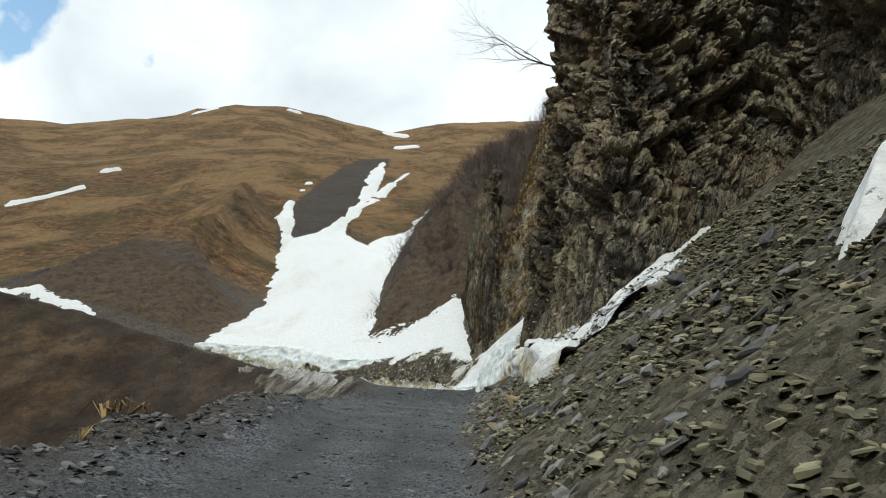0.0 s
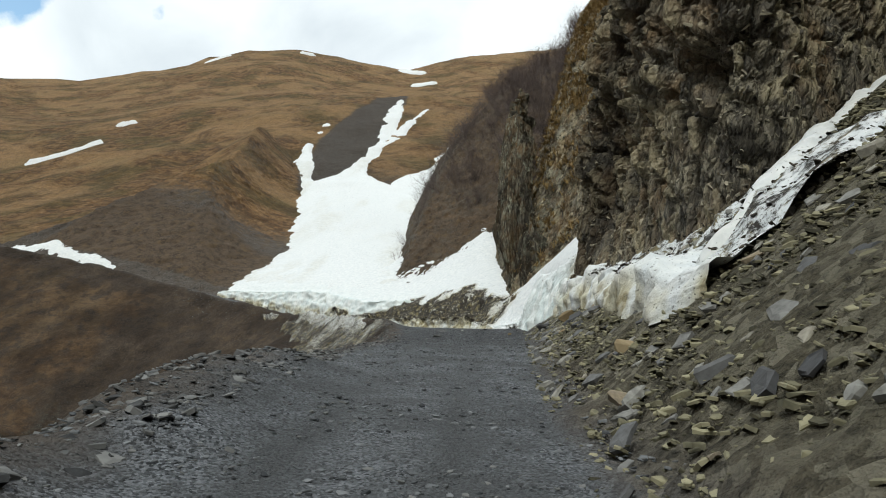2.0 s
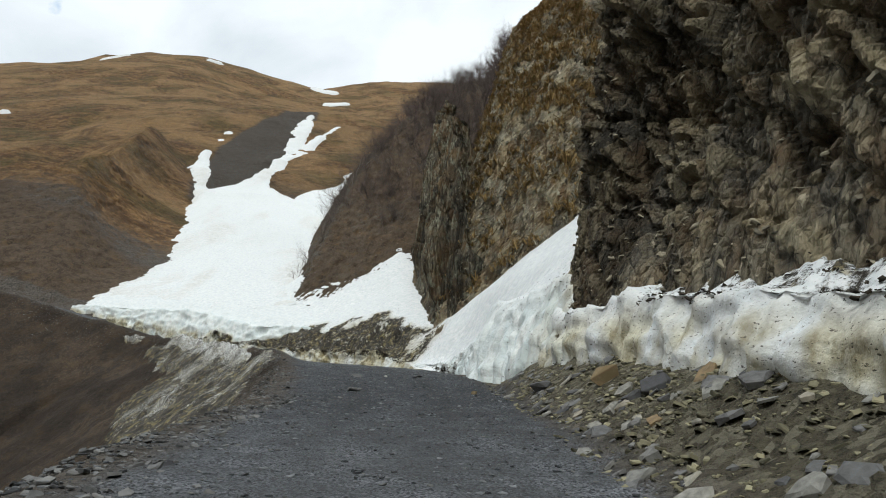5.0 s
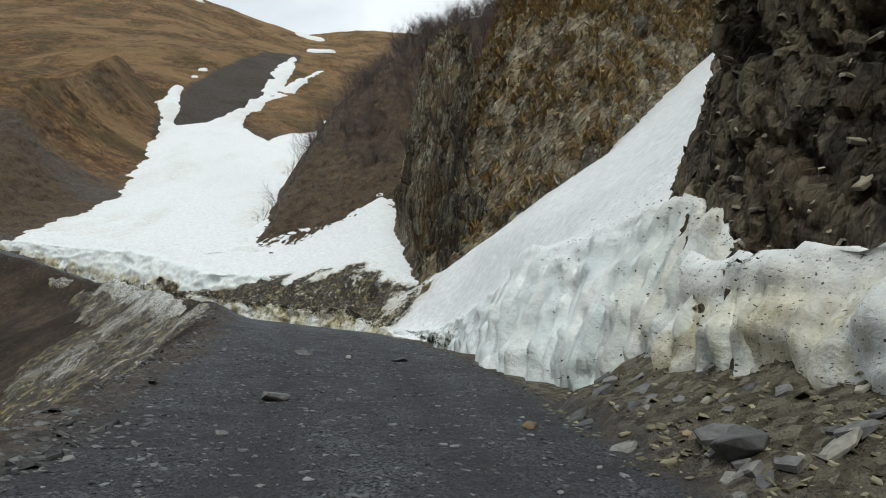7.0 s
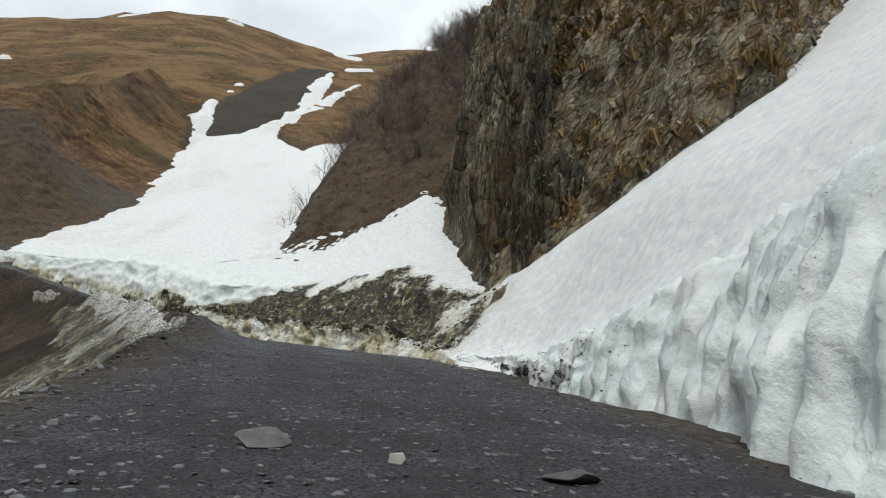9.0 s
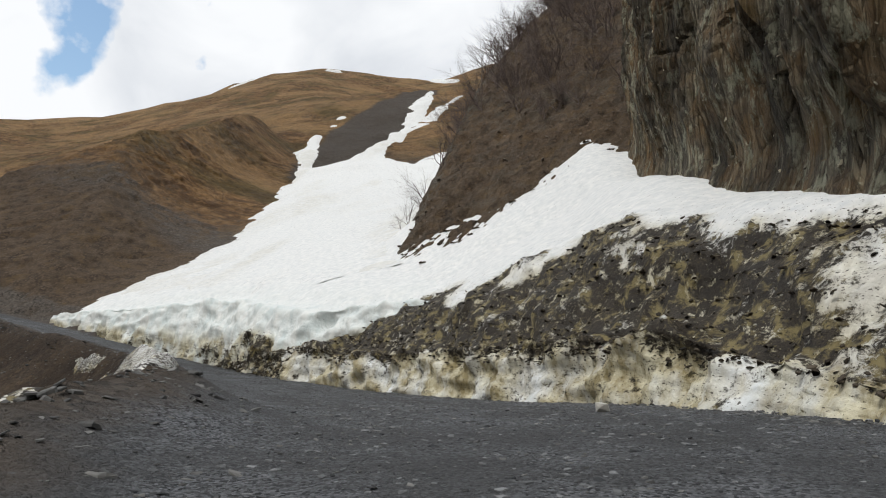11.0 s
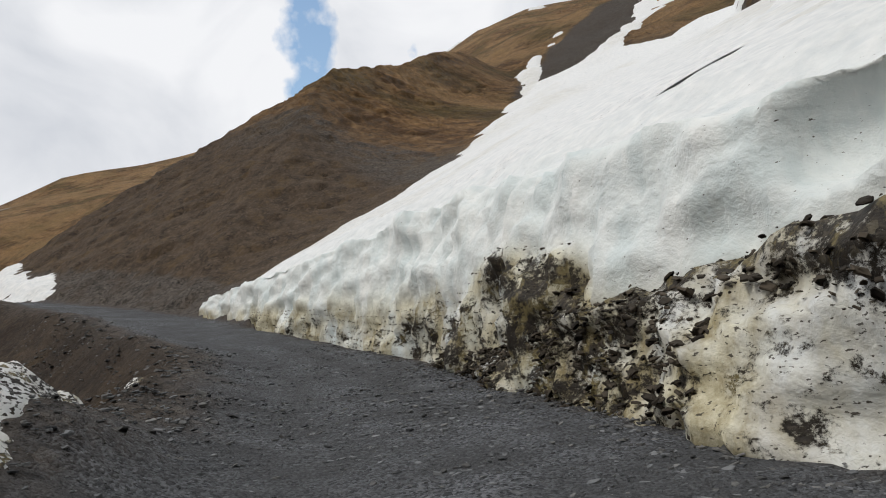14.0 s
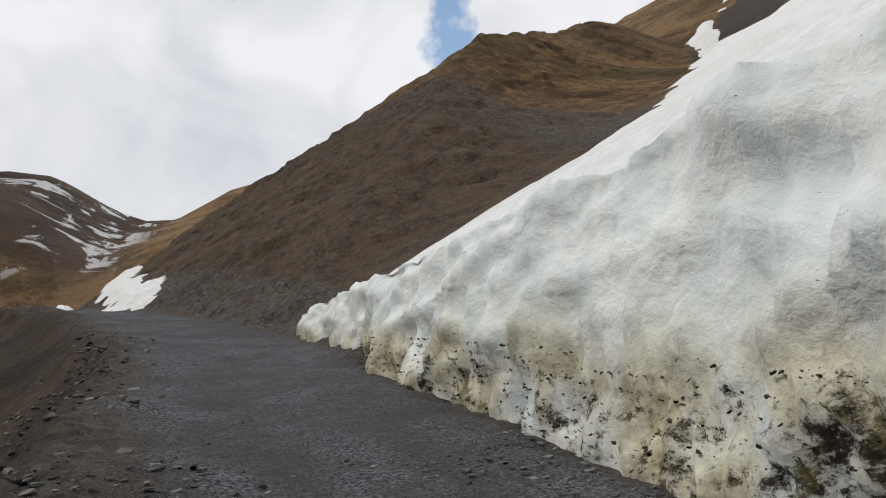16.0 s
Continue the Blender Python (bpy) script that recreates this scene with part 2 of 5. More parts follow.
class Mat:
    """A node material: colour from mixed noises, roughness, bump."""

    def __init__(self, name, rough=0.9, dip=0.0):
        self.dip = dip
        self.m = bpy.data.materials.new(name)
        self.m.use_nodes = True
        self.nt = self.m.node_tree
        self.b = self.nt.nodes["Principled BSDF"]
        self.b.inputs["Roughness"].default_value = rough
        self.b.inputs["Specular IOR Level"].default_value = 0.25
        self.co = self.node("ShaderNodeNewGeometry").outputs["Position"]

    def node(self, kind, **kw):
        n = self.nt.nodes.new(kind)
        for k, v in kw.items():
            n.inputs[k].default_value = v
        return n

    def link(self, a, b):
        self.nt.links.new(a, b)

    def noise(self, scale, detail=5.0, stretch=(1, 1, 1), rough=0.6, warp=0.0):
        mp = self.lay(stretch)
        self.link(self.co, mp.inputs[0])
        n = self.node("ShaderNodeTexNoise", Scale=scale, Detail=detail, Roughness=rough, Distortion=warp)
        self.link(mp.outputs[0], n.inputs["Vector"])
        return n.outputs[0]

    def lay(self, stretch):
        """Texture space, stretched along the bedding."""
        mp = self.node("ShaderNodeMapping")
        mp.vector_type = "TEXTURE"
        mp.inputs["Scale"].default_value = tuple(1 / v for v in stretch)
        mp.inputs["Rotation"].default_value = (0, radians(self.dip), 0)
        return mp

    def voro(self, scale, stretch=(1, 1, 1), feature="F1", out="Color"):
        mp = self.lay(stretch)
        self.link(self.co, mp.inputs[0])
        n = self.node("ShaderNodeTexVoronoi", Scale=scale)
        n.feature = feature
        self.link(mp.outputs[0], n.inputs["Vector"])
        return n.outputs[out]

    def ramp(self, fac, *stops):
        r = self.node("ShaderNodeValToRGB")
        e = r.color_ramp.elements
        while len(e) < len(stops):
            e.new(0.5)
        for el, (p, c) in zip(e, stops):
            el.position = p
            el.color = c if isinstance(c, tuple) else (c, c, c, 1)
        self.link(fac, r.inputs[0])
        return r.outputs[0]

    def mix(self, fac, a, b, mode="MIX"):
        n = self.node("ShaderNodeMix")
        n.data_type, n.blend_type = "RGBA", mode
        for s, v in ((n.inputs[0], fac), (n.inputs[6], a), (n.inputs[7], b)):
            if hasattr(v, "is_linked"):
                self.link(v, s)
            else:
                s.default_value = v
        return n.outputs[2]

    def math(self, op, a, b=0.0):
        n = self.node("ShaderNodeMath")
        n.operation = op
        for s, v in zip(n.inputs, (a, b)):
            if hasattr(v, "is_linked"):
                self.link(v, s)
            else:
                s.default_value = v
        return n.outputs[0]

    def attr(self, name):
        n = self.node("ShaderNodeAttribute")
        n.attribute_name = name
        return n.outputs["Fac"]

    def random(self):
        return self.node("ShaderNodeObjectInfo").outputs["Random"]

    def island(self):
        return self.node("ShaderNodeNewGeometry").outputs["Random Per Island"]

    def color(self, c):
        if hasattr(c, "is_linked"):
            self.link(c, self.b.inputs["Base Color"])
        else:
            self.b.inputs["Base Color"].default_value = c

    def bump(self, h, strength=0.5, dist=0.05):
        n = self.node("ShaderNodeBump", Strength=strength, Distance=dist)
        self.link(h, n.inputs["Height"])
        prev = self.b.inputs["Normal"].links
        if prev:
            self.link(prev[0].from_socket, n.inputs["Normal"])
        self.link(n.outputs[0], self.b.inputs["Normal"])


def mat_ground():
    m = Mat("ground", 0.92)
    g1, g2, g3 = m.noise(0.9, 6), m.noise(7, 7, rough=0.7), m.noise(38, 4)
    peb = m.voro(36)
    pebd = m.voro(36, feature="F1", out="Distance")
    rub = m.voro(6.5)
    rubd = m.voro(6.5, feature="F1", out="Distance")
    big = m.noise(0.05, 5)
    scree = m.mix(m.ramp(g2, (0.32, 0.0), (0.68, 1.0)), rgb(0.020, 0.018, 0.017), rgb(0.108, 0.095, 0.084))
    scree = m.mix(m.ramp(rub, (0.3, 0.0), (0.95, 0.7)), scree, rgb(0.19, 0.165, 0.14))
    scree = m.mix(m.ramp(g1, (0.45, 0.0), (0.7, 0.6)), scree, rgb(0.075, 0.054, 0.038))
    soil = m.mix(m.ramp(g2, (0.35, 0.0), (0.65, 1.0)), rgb(0.035, 0.031, 0.021), rgb(0.135, 0.120, 0.082))
    soil = m.mix(m.ramp(rub, (0.4, 0.0), (0.95, 0.8)), soil, rgb(0.25, 0.23, 0.175))
    track = m.mix(m.ramp(peb, (0.15, 0.0), (0.85, 1.0)), rgb(0.040, 0.043, 0.048), rgb(0.29, 0.305, 0.33))
    track = m.mix(m.ramp(g1, (0.38, 0.0), (0.66, 0.6)), track, rgb(0.078, 0.080, 0.084))
    patchy = m.ramp(m.noise(0.45, 6, (1, 1, 1), 0.65), (0.40, 0.0), (0.62, 1.0))
    worn = m.mix(m.ramp(g3, (0.35, 0.0), (0.65, 1.0)), rgb(0.055, 0.057, 0.060), rgb(0.135, 0.140, 0.148))
    track = m.mix(m.math("MAXIMUM", m.attr("rut"), m.math("MULTIPLY", patchy, 0.7)), track, worn)
    track = m.mix(m.math("MULTIPLY", m.attr("wet_dark"), 0.85), track, rgb(0.46, 0.46, 0.47), "MULTIPLY")
    dry = m.mix(m.ramp(g1, (0.35, 0.0), (0.7, 1.0)), rgb(0.20, 0.112, 0.046), rgb(0.38, 0.235, 0.11))
    dry = m.mix(m.ramp(m.noise(0.32, 7, rough=0.7), (0.42, 0.0), (0.60, 0.9)), dry, rgb(0.085, 0.048, 0.025))
    dry = m.mix(m.ramp(big, (0.46, 0.0), (0.60, 0.6)), dry, rgb(0.095, 0.085, 0.034))
    dry = m.mix(m.ramp(m.noise(0.022, 7, (1, 1, 1.5), 0.62, 0.6), (0.46, 0.0), (0.56, 0.55)), dry, rgb(0.42, 0.27, 0.13))
    dry = m.mix(m.ramp(m.noise(0.055, 9, (1.6, 1, 1), 0.72, 0.8), (0.55, 0.0), (0.62, 0.55)), dry, rgb(0.070, 0.048, 0.030))
    dry = m.mix(m.ramp(m.noise(1.7, 6, (1, 1, 1.6), 0.7), (0.48, 0.0), (0.68, 0.75)), dry, rgb(0.050, 0.030, 0.017))
    rockc = m.mix(m.ramp(g2, (0.38, 0.0), (0.62, 1.0)), rgb(0.045, 0.041, 0.037), rgb(0.21, 0.20, 0.17))
    brown = m.mix(m.ramp(g1, (0.3, 0.0), (0.7, 1.0)), rgb(0.040, 0.029, 0.021), rgb(0.125, 0.092, 0.063))
    brown = m.mix(m.ramp(g2, (0.5, 0.0), (0.7, 0.7)), brown, rgb(0.03, 0.021, 0.016))
    brown = m.mix(m.ramp(rub, (0.55, 0.0), (0.95, 0.8)), brown, rgb(0.15, 0.108, 0.075))
    brown = m.mix(m.ramp(m.noise(0.7, 8, rough=0.75), (0.52, 0.0), (0.64, 0.7)), brown, rgb(0.14, 0.095, 0.048))
    c = m.mix(m.attr("scree"), brown, scree)
    c = m.mix(m.attr("soil"), c, soil)
    gmask = m.math("MULTIPLY", m.attr("grass"), m.ramp(m.math("ADD", m.noise(0.6, 7), m.math("MULTIPLY", m.attr("grass"), 0.25)), (0.5, 0.0), (0.62, 1.0)))
    c = m.mix(gmask, c, dry)
    c = m.mix(m.math("MULTIPLY", m.attr("rock"), m.ramp(m.noise(1.3, 6), (0.42, 0.0), (0.62, 0.9))), c, rockc)
    c = m.mix(m.math("MULTIPLY", m.attr("darken"), 0.9), c, rgb(0.27, 0.25, 0.24), "MULTIPLY")
    c = m.mix(m.attr("road"), c, track)
    c = m.mix(m.math("MULTIPLY", m.attr("snowy"), 0.85), c, m.mix(m.ramp(m.noise(0.02, 7), (0.4, 0.0), (0.6, 1.0)), rgb(0.045, 0.036, 0.033), rgb(0.11, 0.085, 0.07)))
    streak = m.ramp(m.noise(0.022, 8, (1.0, 1.0, 0.3), 0.65, 1.4), (0.57, 0.0), (0.60, 1.0))
    c = m.mix(m.math("MULTIPLY", m.attr("snowy"), streak), c, rgb(0.80, 0.82, 0.84))
    m.color(c)
    crag = m.noise(0.10, 9, (1, 1, 0.7), 0.68, 0.5)
    m.bump(m.math("MULTIPLY", crag, m.attr("far")), 0.9, 9.0)
    m.bump(g2, 0.8, 0.20)
    m.bump(rubd, 0.5, -0.10)
    m.bump(pebd, 0.7, -0.025)
    m.bump(g3, 0.5, 0.02)
    return m.m


def mat_cliff(name, tint=1.0, moss=0.5, grain=(1, 1, 1), grassy=False, dip=0.0, lichen=0.0):
    m = Mat(name, 0.85, dip)
    blocks = m.voro(1.9, grain)
    crack = m.voro(1.9, grain, "DISTANCE_TO_EDGE", "Distance")
    flakes = m.voro(6.0, grain)
    fcrack = m.voro(6.0, grain, "DISTANCE_TO_EDGE", "Distance")
    n1, n2, n3 = m.noise(0.5, 6), m.noise(4, 8, grain, 0.7), m.noise(26, 5)
    grey = m.mix(m.ramp(n2, (0.34, 0.0), (0.66, 1.0)), rgb(0.018 * tint, 0.0165 * tint, 0.014 * tint), rgb(0.205 * tint, 0.18 * tint, 0.13 * tint))
    pale = m.mix(m.ramp(flakes, (0.45, 0.0), (0.95, 0.85)), grey, rgb(0.35 * tint, 0.315 * tint, 0.235 * tint))
    pale = m.mix(m.ramp(blocks, (0.3, 0.7), (0.7, 0.0)), pale, rgb(0.06 * tint, 0.054 * tint, 0.046 * tint))
    rust = m.mix(m.ramp(n1, (0.44, 0.0), (0.62, moss)), pale, rgb(0.24, 0.145, 0.06))
    rust = m.mix(m.ramp(m.noise(1.2, 6), (0.55, 0.0), (0.68, moss)), rust, rgb(0.055, 0.048, 0.018))
    c = m.mix(m.ramp(crack, (0.0, 0.5), (0.03, 0.0)), rust, rgb(0.010, 0.009, 0.008))
    c = m.mix(m.ramp(fcrack, (0.0, 0.4), (0.04, 0.0)), c, rgb(0.015, 0.013, 0.012))
    if grassy:
        dry = m.mix(m.ramp(m.noise(5, 6), (0.35, 0.0), (0.7, 1.0)), rgb(0.11, 0.07, 0.028), rgb(0.34, 0.24, 0.105))
        mask = m.ramp(m.math("ADD", m.noise(0.9, 7, (1, 1, 1), 0.7), m.math("MULTIPLY", m.attr("grass"), 0.46)), (0.58, 0.0), (0.68, 0.9))
        c = m.mix(mask, c, dry)
    # on the near cliff this paints relief shading: raised slabs paler, recessed darker
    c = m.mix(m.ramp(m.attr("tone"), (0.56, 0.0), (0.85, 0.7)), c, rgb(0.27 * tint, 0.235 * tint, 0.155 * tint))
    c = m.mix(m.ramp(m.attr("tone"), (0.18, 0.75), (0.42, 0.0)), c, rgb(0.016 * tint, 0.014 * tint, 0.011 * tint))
    if lichen:
        c = m.mix(m.ramp(m.noise(1.7, 9, (1, 1, 0.45), 0.78, 0.4), (0.53, 0.0), (0.59, lichen)), c, rgb(0.37, 0.375, 0.285))
        c = m.mix(m.ramp(m.noise(0.8, 6, (1, 1, 0.4), 0.7), (0.56, 0.0), (0.66, 0.6)), c, rgb(0.15, 0.10, 0.035))
    c = m.mix(m.math("MULTIPLY", m.attr("wet_dark"), 0.85), c, rgb(0.30, 0.29, 0.28), "MULTIPLY")
    m.color(c)
    m.bump(n2, 0.8, 0.25)
    m.bump(m.ramp(crack, (0.0, 0.0), (0.12, 1.0)), 0.9, 0.15)
    m.bump(m.ramp(fcrack, (0.0, 0.0), (0.2, 1.0)), 0.7, 0.05)
    m.bump(n3, 0.8, 0.03)
    return m.m


def mat_snow():
    m = Mat("old_snow", 0.6)
    fine, mid = m.noise(30, 5), m.noise(3.0, 6)
    white = m.mix(m.ramp(mid, (0.35, 0.0), (0.7, 1.0)), rgb(0.64, 0.67, 0.69), rgb(0.82, 0.83, 0.83))
    ice = m.mix(m.ramp(m.noise(1.4, 6, (1, 1, 0.35)), (0.35, 0.0), (0.65, 1.0)), rgb(0.58, 0.66, 0.67), rgb(0.80, 0.83, 0.82))
    c = m.mix(m.attr("ice"), white, ice)
    stain = m.mix(m.ramp(m.noise(2.2, 6, (1, 1, 0.5), 0.7), (0.4, 0.0), (0.62, 1.0)), rgb(0.25, 0.20, 0.085), rgb(0.62, 0.585, 0.43))
    c = m.mix(m.math("MULTIPLY", m.attr("stain"), m.ramp(m.noise(0.9, 6, (1, 1, 0.6)), (0.32, 0.0), (0.55, 1.0))), c, stain)
    # debris: dark earth and chips in patches that close up as the share grows
    dirt = m.mix(m.ramp(fine, (0.38, 0.0), (0.66, 1.0)), rgb(0.010, 0.008, 0.006), rgb(0.062, 0.050, 0.034))
    dirt = m.mix(m.ramp(m.voro(16), (0.8, 0.0), (0.97, 0.9)), dirt, rgb(0.20, 0.175, 0.12))
    dirt = m.mix(m.ramp(m.noise(1.1, 6, (1, 1, 1), 0.65), (0.42, 0.0), (0.62, 0.9)), dirt, rgb(0.016, 0.013, 0.010))
    dirt = m.mix(m.ramp(m.noise(1.9, 7, (1, 1, 1), 0.7, 0.3), (0.52, 0.0), (0.60, 0.9)), dirt, rgb(0.20, 0.165, 0.075))
    dirt = m.mix(m.ramp(m.noise(1.4, 8, (1, 1, 1), 0.75, 0.4), (0.60, 0.0), (0.645, 0.9)), dirt, rgb(0.58, 0.55, 0.43))
    coarse = m.noise(2.5, 10, (1, 1, 1.2), 0.82, 0.15)
    flecks = m.node("ShaderNodeSeparateColor")
    m.link(m.voro(21.0, (1, 1, 2.0)), flecks.inputs[0])
    grainy = m.math("ADD", m.math("MULTIPLY", m.mix(0.5, flecks.outputs[0], m.noise(17, 5, (1, 1, 1), 0.75)), 0.62), m.math("MULTIPLY", m.noise(0.9, 7, (1, 1, 1), 0.65), 0.38))
    patch = m.math("ADD", m.mix(m.attr("mixed"), coarse, grainy), m.math("MULTIPLY", m.attr("dirt"), 0.5))
    c = m.mix(m.ramp(patch, (0.74, 0.0), (0.80, 1.0)), c, dirt)
    specks = m.math("ADD", m.noise(13, 3, (1, 1, 2.2), 0.5), m.math("MULTIPLY", m.attr("chips"), 0.16))
    c = m.mix(m.ramp(specks, (0.755, 0.0), (0.785, 0.9)), c, rgb(0.045, 0.036, 0.026))
    m.color(c)
    m.bump(m.noise(0.5, 3), 0.15, 0.5)
    m.bump(m.math("MULTIPLY", m.noise(1.3, 2, (1, 1, 0.8), 0.4, 0.6), m.attr("ice")), 0.45, 0.4)
    m.bump(mid, 0.45, 0.15)
    m.bump(m.noise(9, 6), 0.3, 0.05)
    m.bump(m.ramp(patch, (0.74, 0.0), (0.82, 1.0)), 0.5, 0.08)
    m.bump(fine, 0.3, 0.02)
    return m.m


def mat_stone(name="slate_stone"):
    m = Mat(name, 0.8)
    n = m.noise(9, 6)
    r = m.math("FRACT", m.math("MULTIPLY", m.math("ADD", m.random(), m.island()), 7.31))
    base = m.ramp(r, (0.0, rgb(0.07, 0.072, 0.078)), (0.35, rgb(0.18, 0.18, 0.18)), (0.75, rgb(0.29, 0.285, 0.26)), (0.93, rgb(0.40, 0.38, 0.32)), (1.0, rgb(0.26, 0.18, 0.09)))
    m.color(m.mix(m.ramp(n, (0.35, 0.0), (0.7, 0.6)), base, rgb(0.045, 0.042, 0.038)))
    m.bump(n, 0.5, 0.03)
    return m.m


def mat_plain(name, c1, c2, scale, rough=0.85):
    m = Mat(name, rough)
    r = m.math("FRACT", m.math("MULTIPLY", m.math("ADD", m.random(), m.island()), 3.7))
    m.color(m.mix(m.ramp(m.math("ADD", m.math("MULTIPLY", m.noise(scale, 5), 0.6), m.math("MULTIPLY", r, 0.4)), (0.3, 0.0), (0.75, 1.0)), c1, c2))
    return m.m


GROUND = mat_ground()
CLIFF = mat_cliff("cliff_rock", 1.7, 0.55, (1.5, 1.4, 0.6), False, 18)
WALL = mat_cliff("fluted_rock", 1.2, 0.6, (1.6, 1.6, 0.28), lichen=0.8)
RIB = mat_cliff("rib_rock", 2.4, 0.7, (1.7, 1.5, 0.5), True, 38, 0.5)
SNOW = mat_snow()
STONE = mat_stone()
CLIFF_STONE = mat_plain("cliff_slab_stone", rgb(0.05, 0.044, 0.036), rgb(0.40, 0.36, 0.265), 4.0)
EARTH_CLOD = mat_plain("earth_clods", rgb(0.028, 0.020, 0.014), rgb(0.13, 0.095, 0.065), 5.0)
DARK_STONE = mat_plain("dark_debris", rgb(0.014, 0.012, 0.010), rgb(0.10, 0.083, 0.062), 6.0)
VERGE_STONE = mat_plain("verge_slate", rgb(0.035, 0.036, 0.038), rgb(0.21, 0.21, 0.205), 4.0)
ROAD_STONE = mat_plain("road_slate", rgb(0.035, 0.038, 0.042), rgb(0.24, 0.25, 0.26), 5.0)
SCREE_STONE = mat_plain("scree_slate", rgb(0.050, 0.047, 0.032), rgb(0.34, 0.315, 0.205), 4.0)
RIB_STONE = mat_plain("rib_slab_stone", rgb(0.07, 0.063, 0.048), rgb(0.44, 0.41, 0.31), 5.0)
EARTH_STONE = mat_plain("earth_stone", rgb(0.06, 0.047, 0.038), rgb(0.20, 0.165, 0.135), 5.0)
GRASS = mat_plain("dry_grass", rgb(0.17, 0.11, 0.042), rgb(0.40, 0.29, 0.13), 3.0)
TWIG = mat_plain("bare_twigs", rgb(0.085, 0.068, 0.064), rgb(0.20, 0.16, 0.148), 6.0)
BARK = mat_plain("pale_bark", rgb(0.16, 0.145, 0.13), rgb(0.42, 0.40, 0.37), 8.0)

# ---- mesh makers ----


def mesh_from(name, verts, faces, material, attrs=None, flat=False):
    me = bpy.data.meshes.new(name)
    verts, faces = np.asarray(verts, np.float32), np.asarray(faces, np.int32)
    n = faces.shape[1]
    me.vertices.add(len(verts))
    me.vertices.foreach_set("co", verts.ravel())
    me.loops.add(faces.size)
    me.loops.foreach_set("vertex_index", faces.ravel())
    me.polygons.add(len(faces))
    me.polygons.foreach_set("loop_start", np.arange(0, faces.size, n, dtype=np.int32))
    me.polygons.foreach_set("loop_total", np.full(len(faces), n, np.int32))
    me.polygons.foreach_set("use_smooth", np.full(len(faces), not flat, bool))
    for k, v in (attrs or {}).items():
        a = me.attributes.new(k, "FLOAT", "POINT")
        a.data.foreach_set("value", np.asarray(v, np.float32).ravel())
    me.materials.append(material)
    me.update(calc_edges=True)
    me.validate()
    return me


def grid_faces(rows, cols, keep=None):
    i = np.arange(rows * cols).reshape(rows, cols)
    f = np.stack([i[:-1, :-1], i[:-1, 1:], i[1:, 1:], i[1:, :-1]], -1).reshape(-1, 4)
    return f if keep is None else f[keep.ravel()[f].any(axis=1)]


def compact(verts, faces, attrs):
    used = np.unique(faces)
    remap = np.zeros(len(verts), int)
    remap[used] = np.arange(len(used))
    return verts[used], remap[faces], {k: np.asarray(v).ravel()[used] for k, v in attrs.items()}


def normals(P):
    """Normals of a grid of points, rows x cols x 3."""
    du, dv = np.gradient(P, axis=1), np.gradient(P, axis=0)
    n = np.cross(du, dv)
    return n / (np.linalg.norm(n, axis=2, keepdims=True) + 1e-9)


def stepped(dense, *coarse):
    """Even steps inside the dense span, growing outside it."""
    lo, hi, st = dense
    a = list(np.arange(lo, hi + 1e-6, st))
    for end in coarse:
        s, v = st, (hi if end > 0 else lo)
        out = []
        while abs(v) < abs(end):
            s *= 1.075
            v += s if end > 0 else -s
            out.append(v)
        a = a + out if end > 0 else out[::-1] + a
    return np.array(a)


# ---- the ground, one sheet ----


def rock_relief(x, y, z, size, k):
    v1, d1, e1 = cells(x / size, y / size, z / size * 1.3, k)
    v2, d2, e2 = cells(x / size * 2.7, y / size * 2.7, z / size * 3.3, k + 7)
    return (v1 - 0.5) * 0.9 - 0.5 * np.exp(-e1 * 14) + (v2 - 0.5) * 0.4 - 0.2 * np.exp(-e2 * 12) + 0.5 * fbm(x / size / 2, y / size / 2, z / size / 2, 3, k + 20)


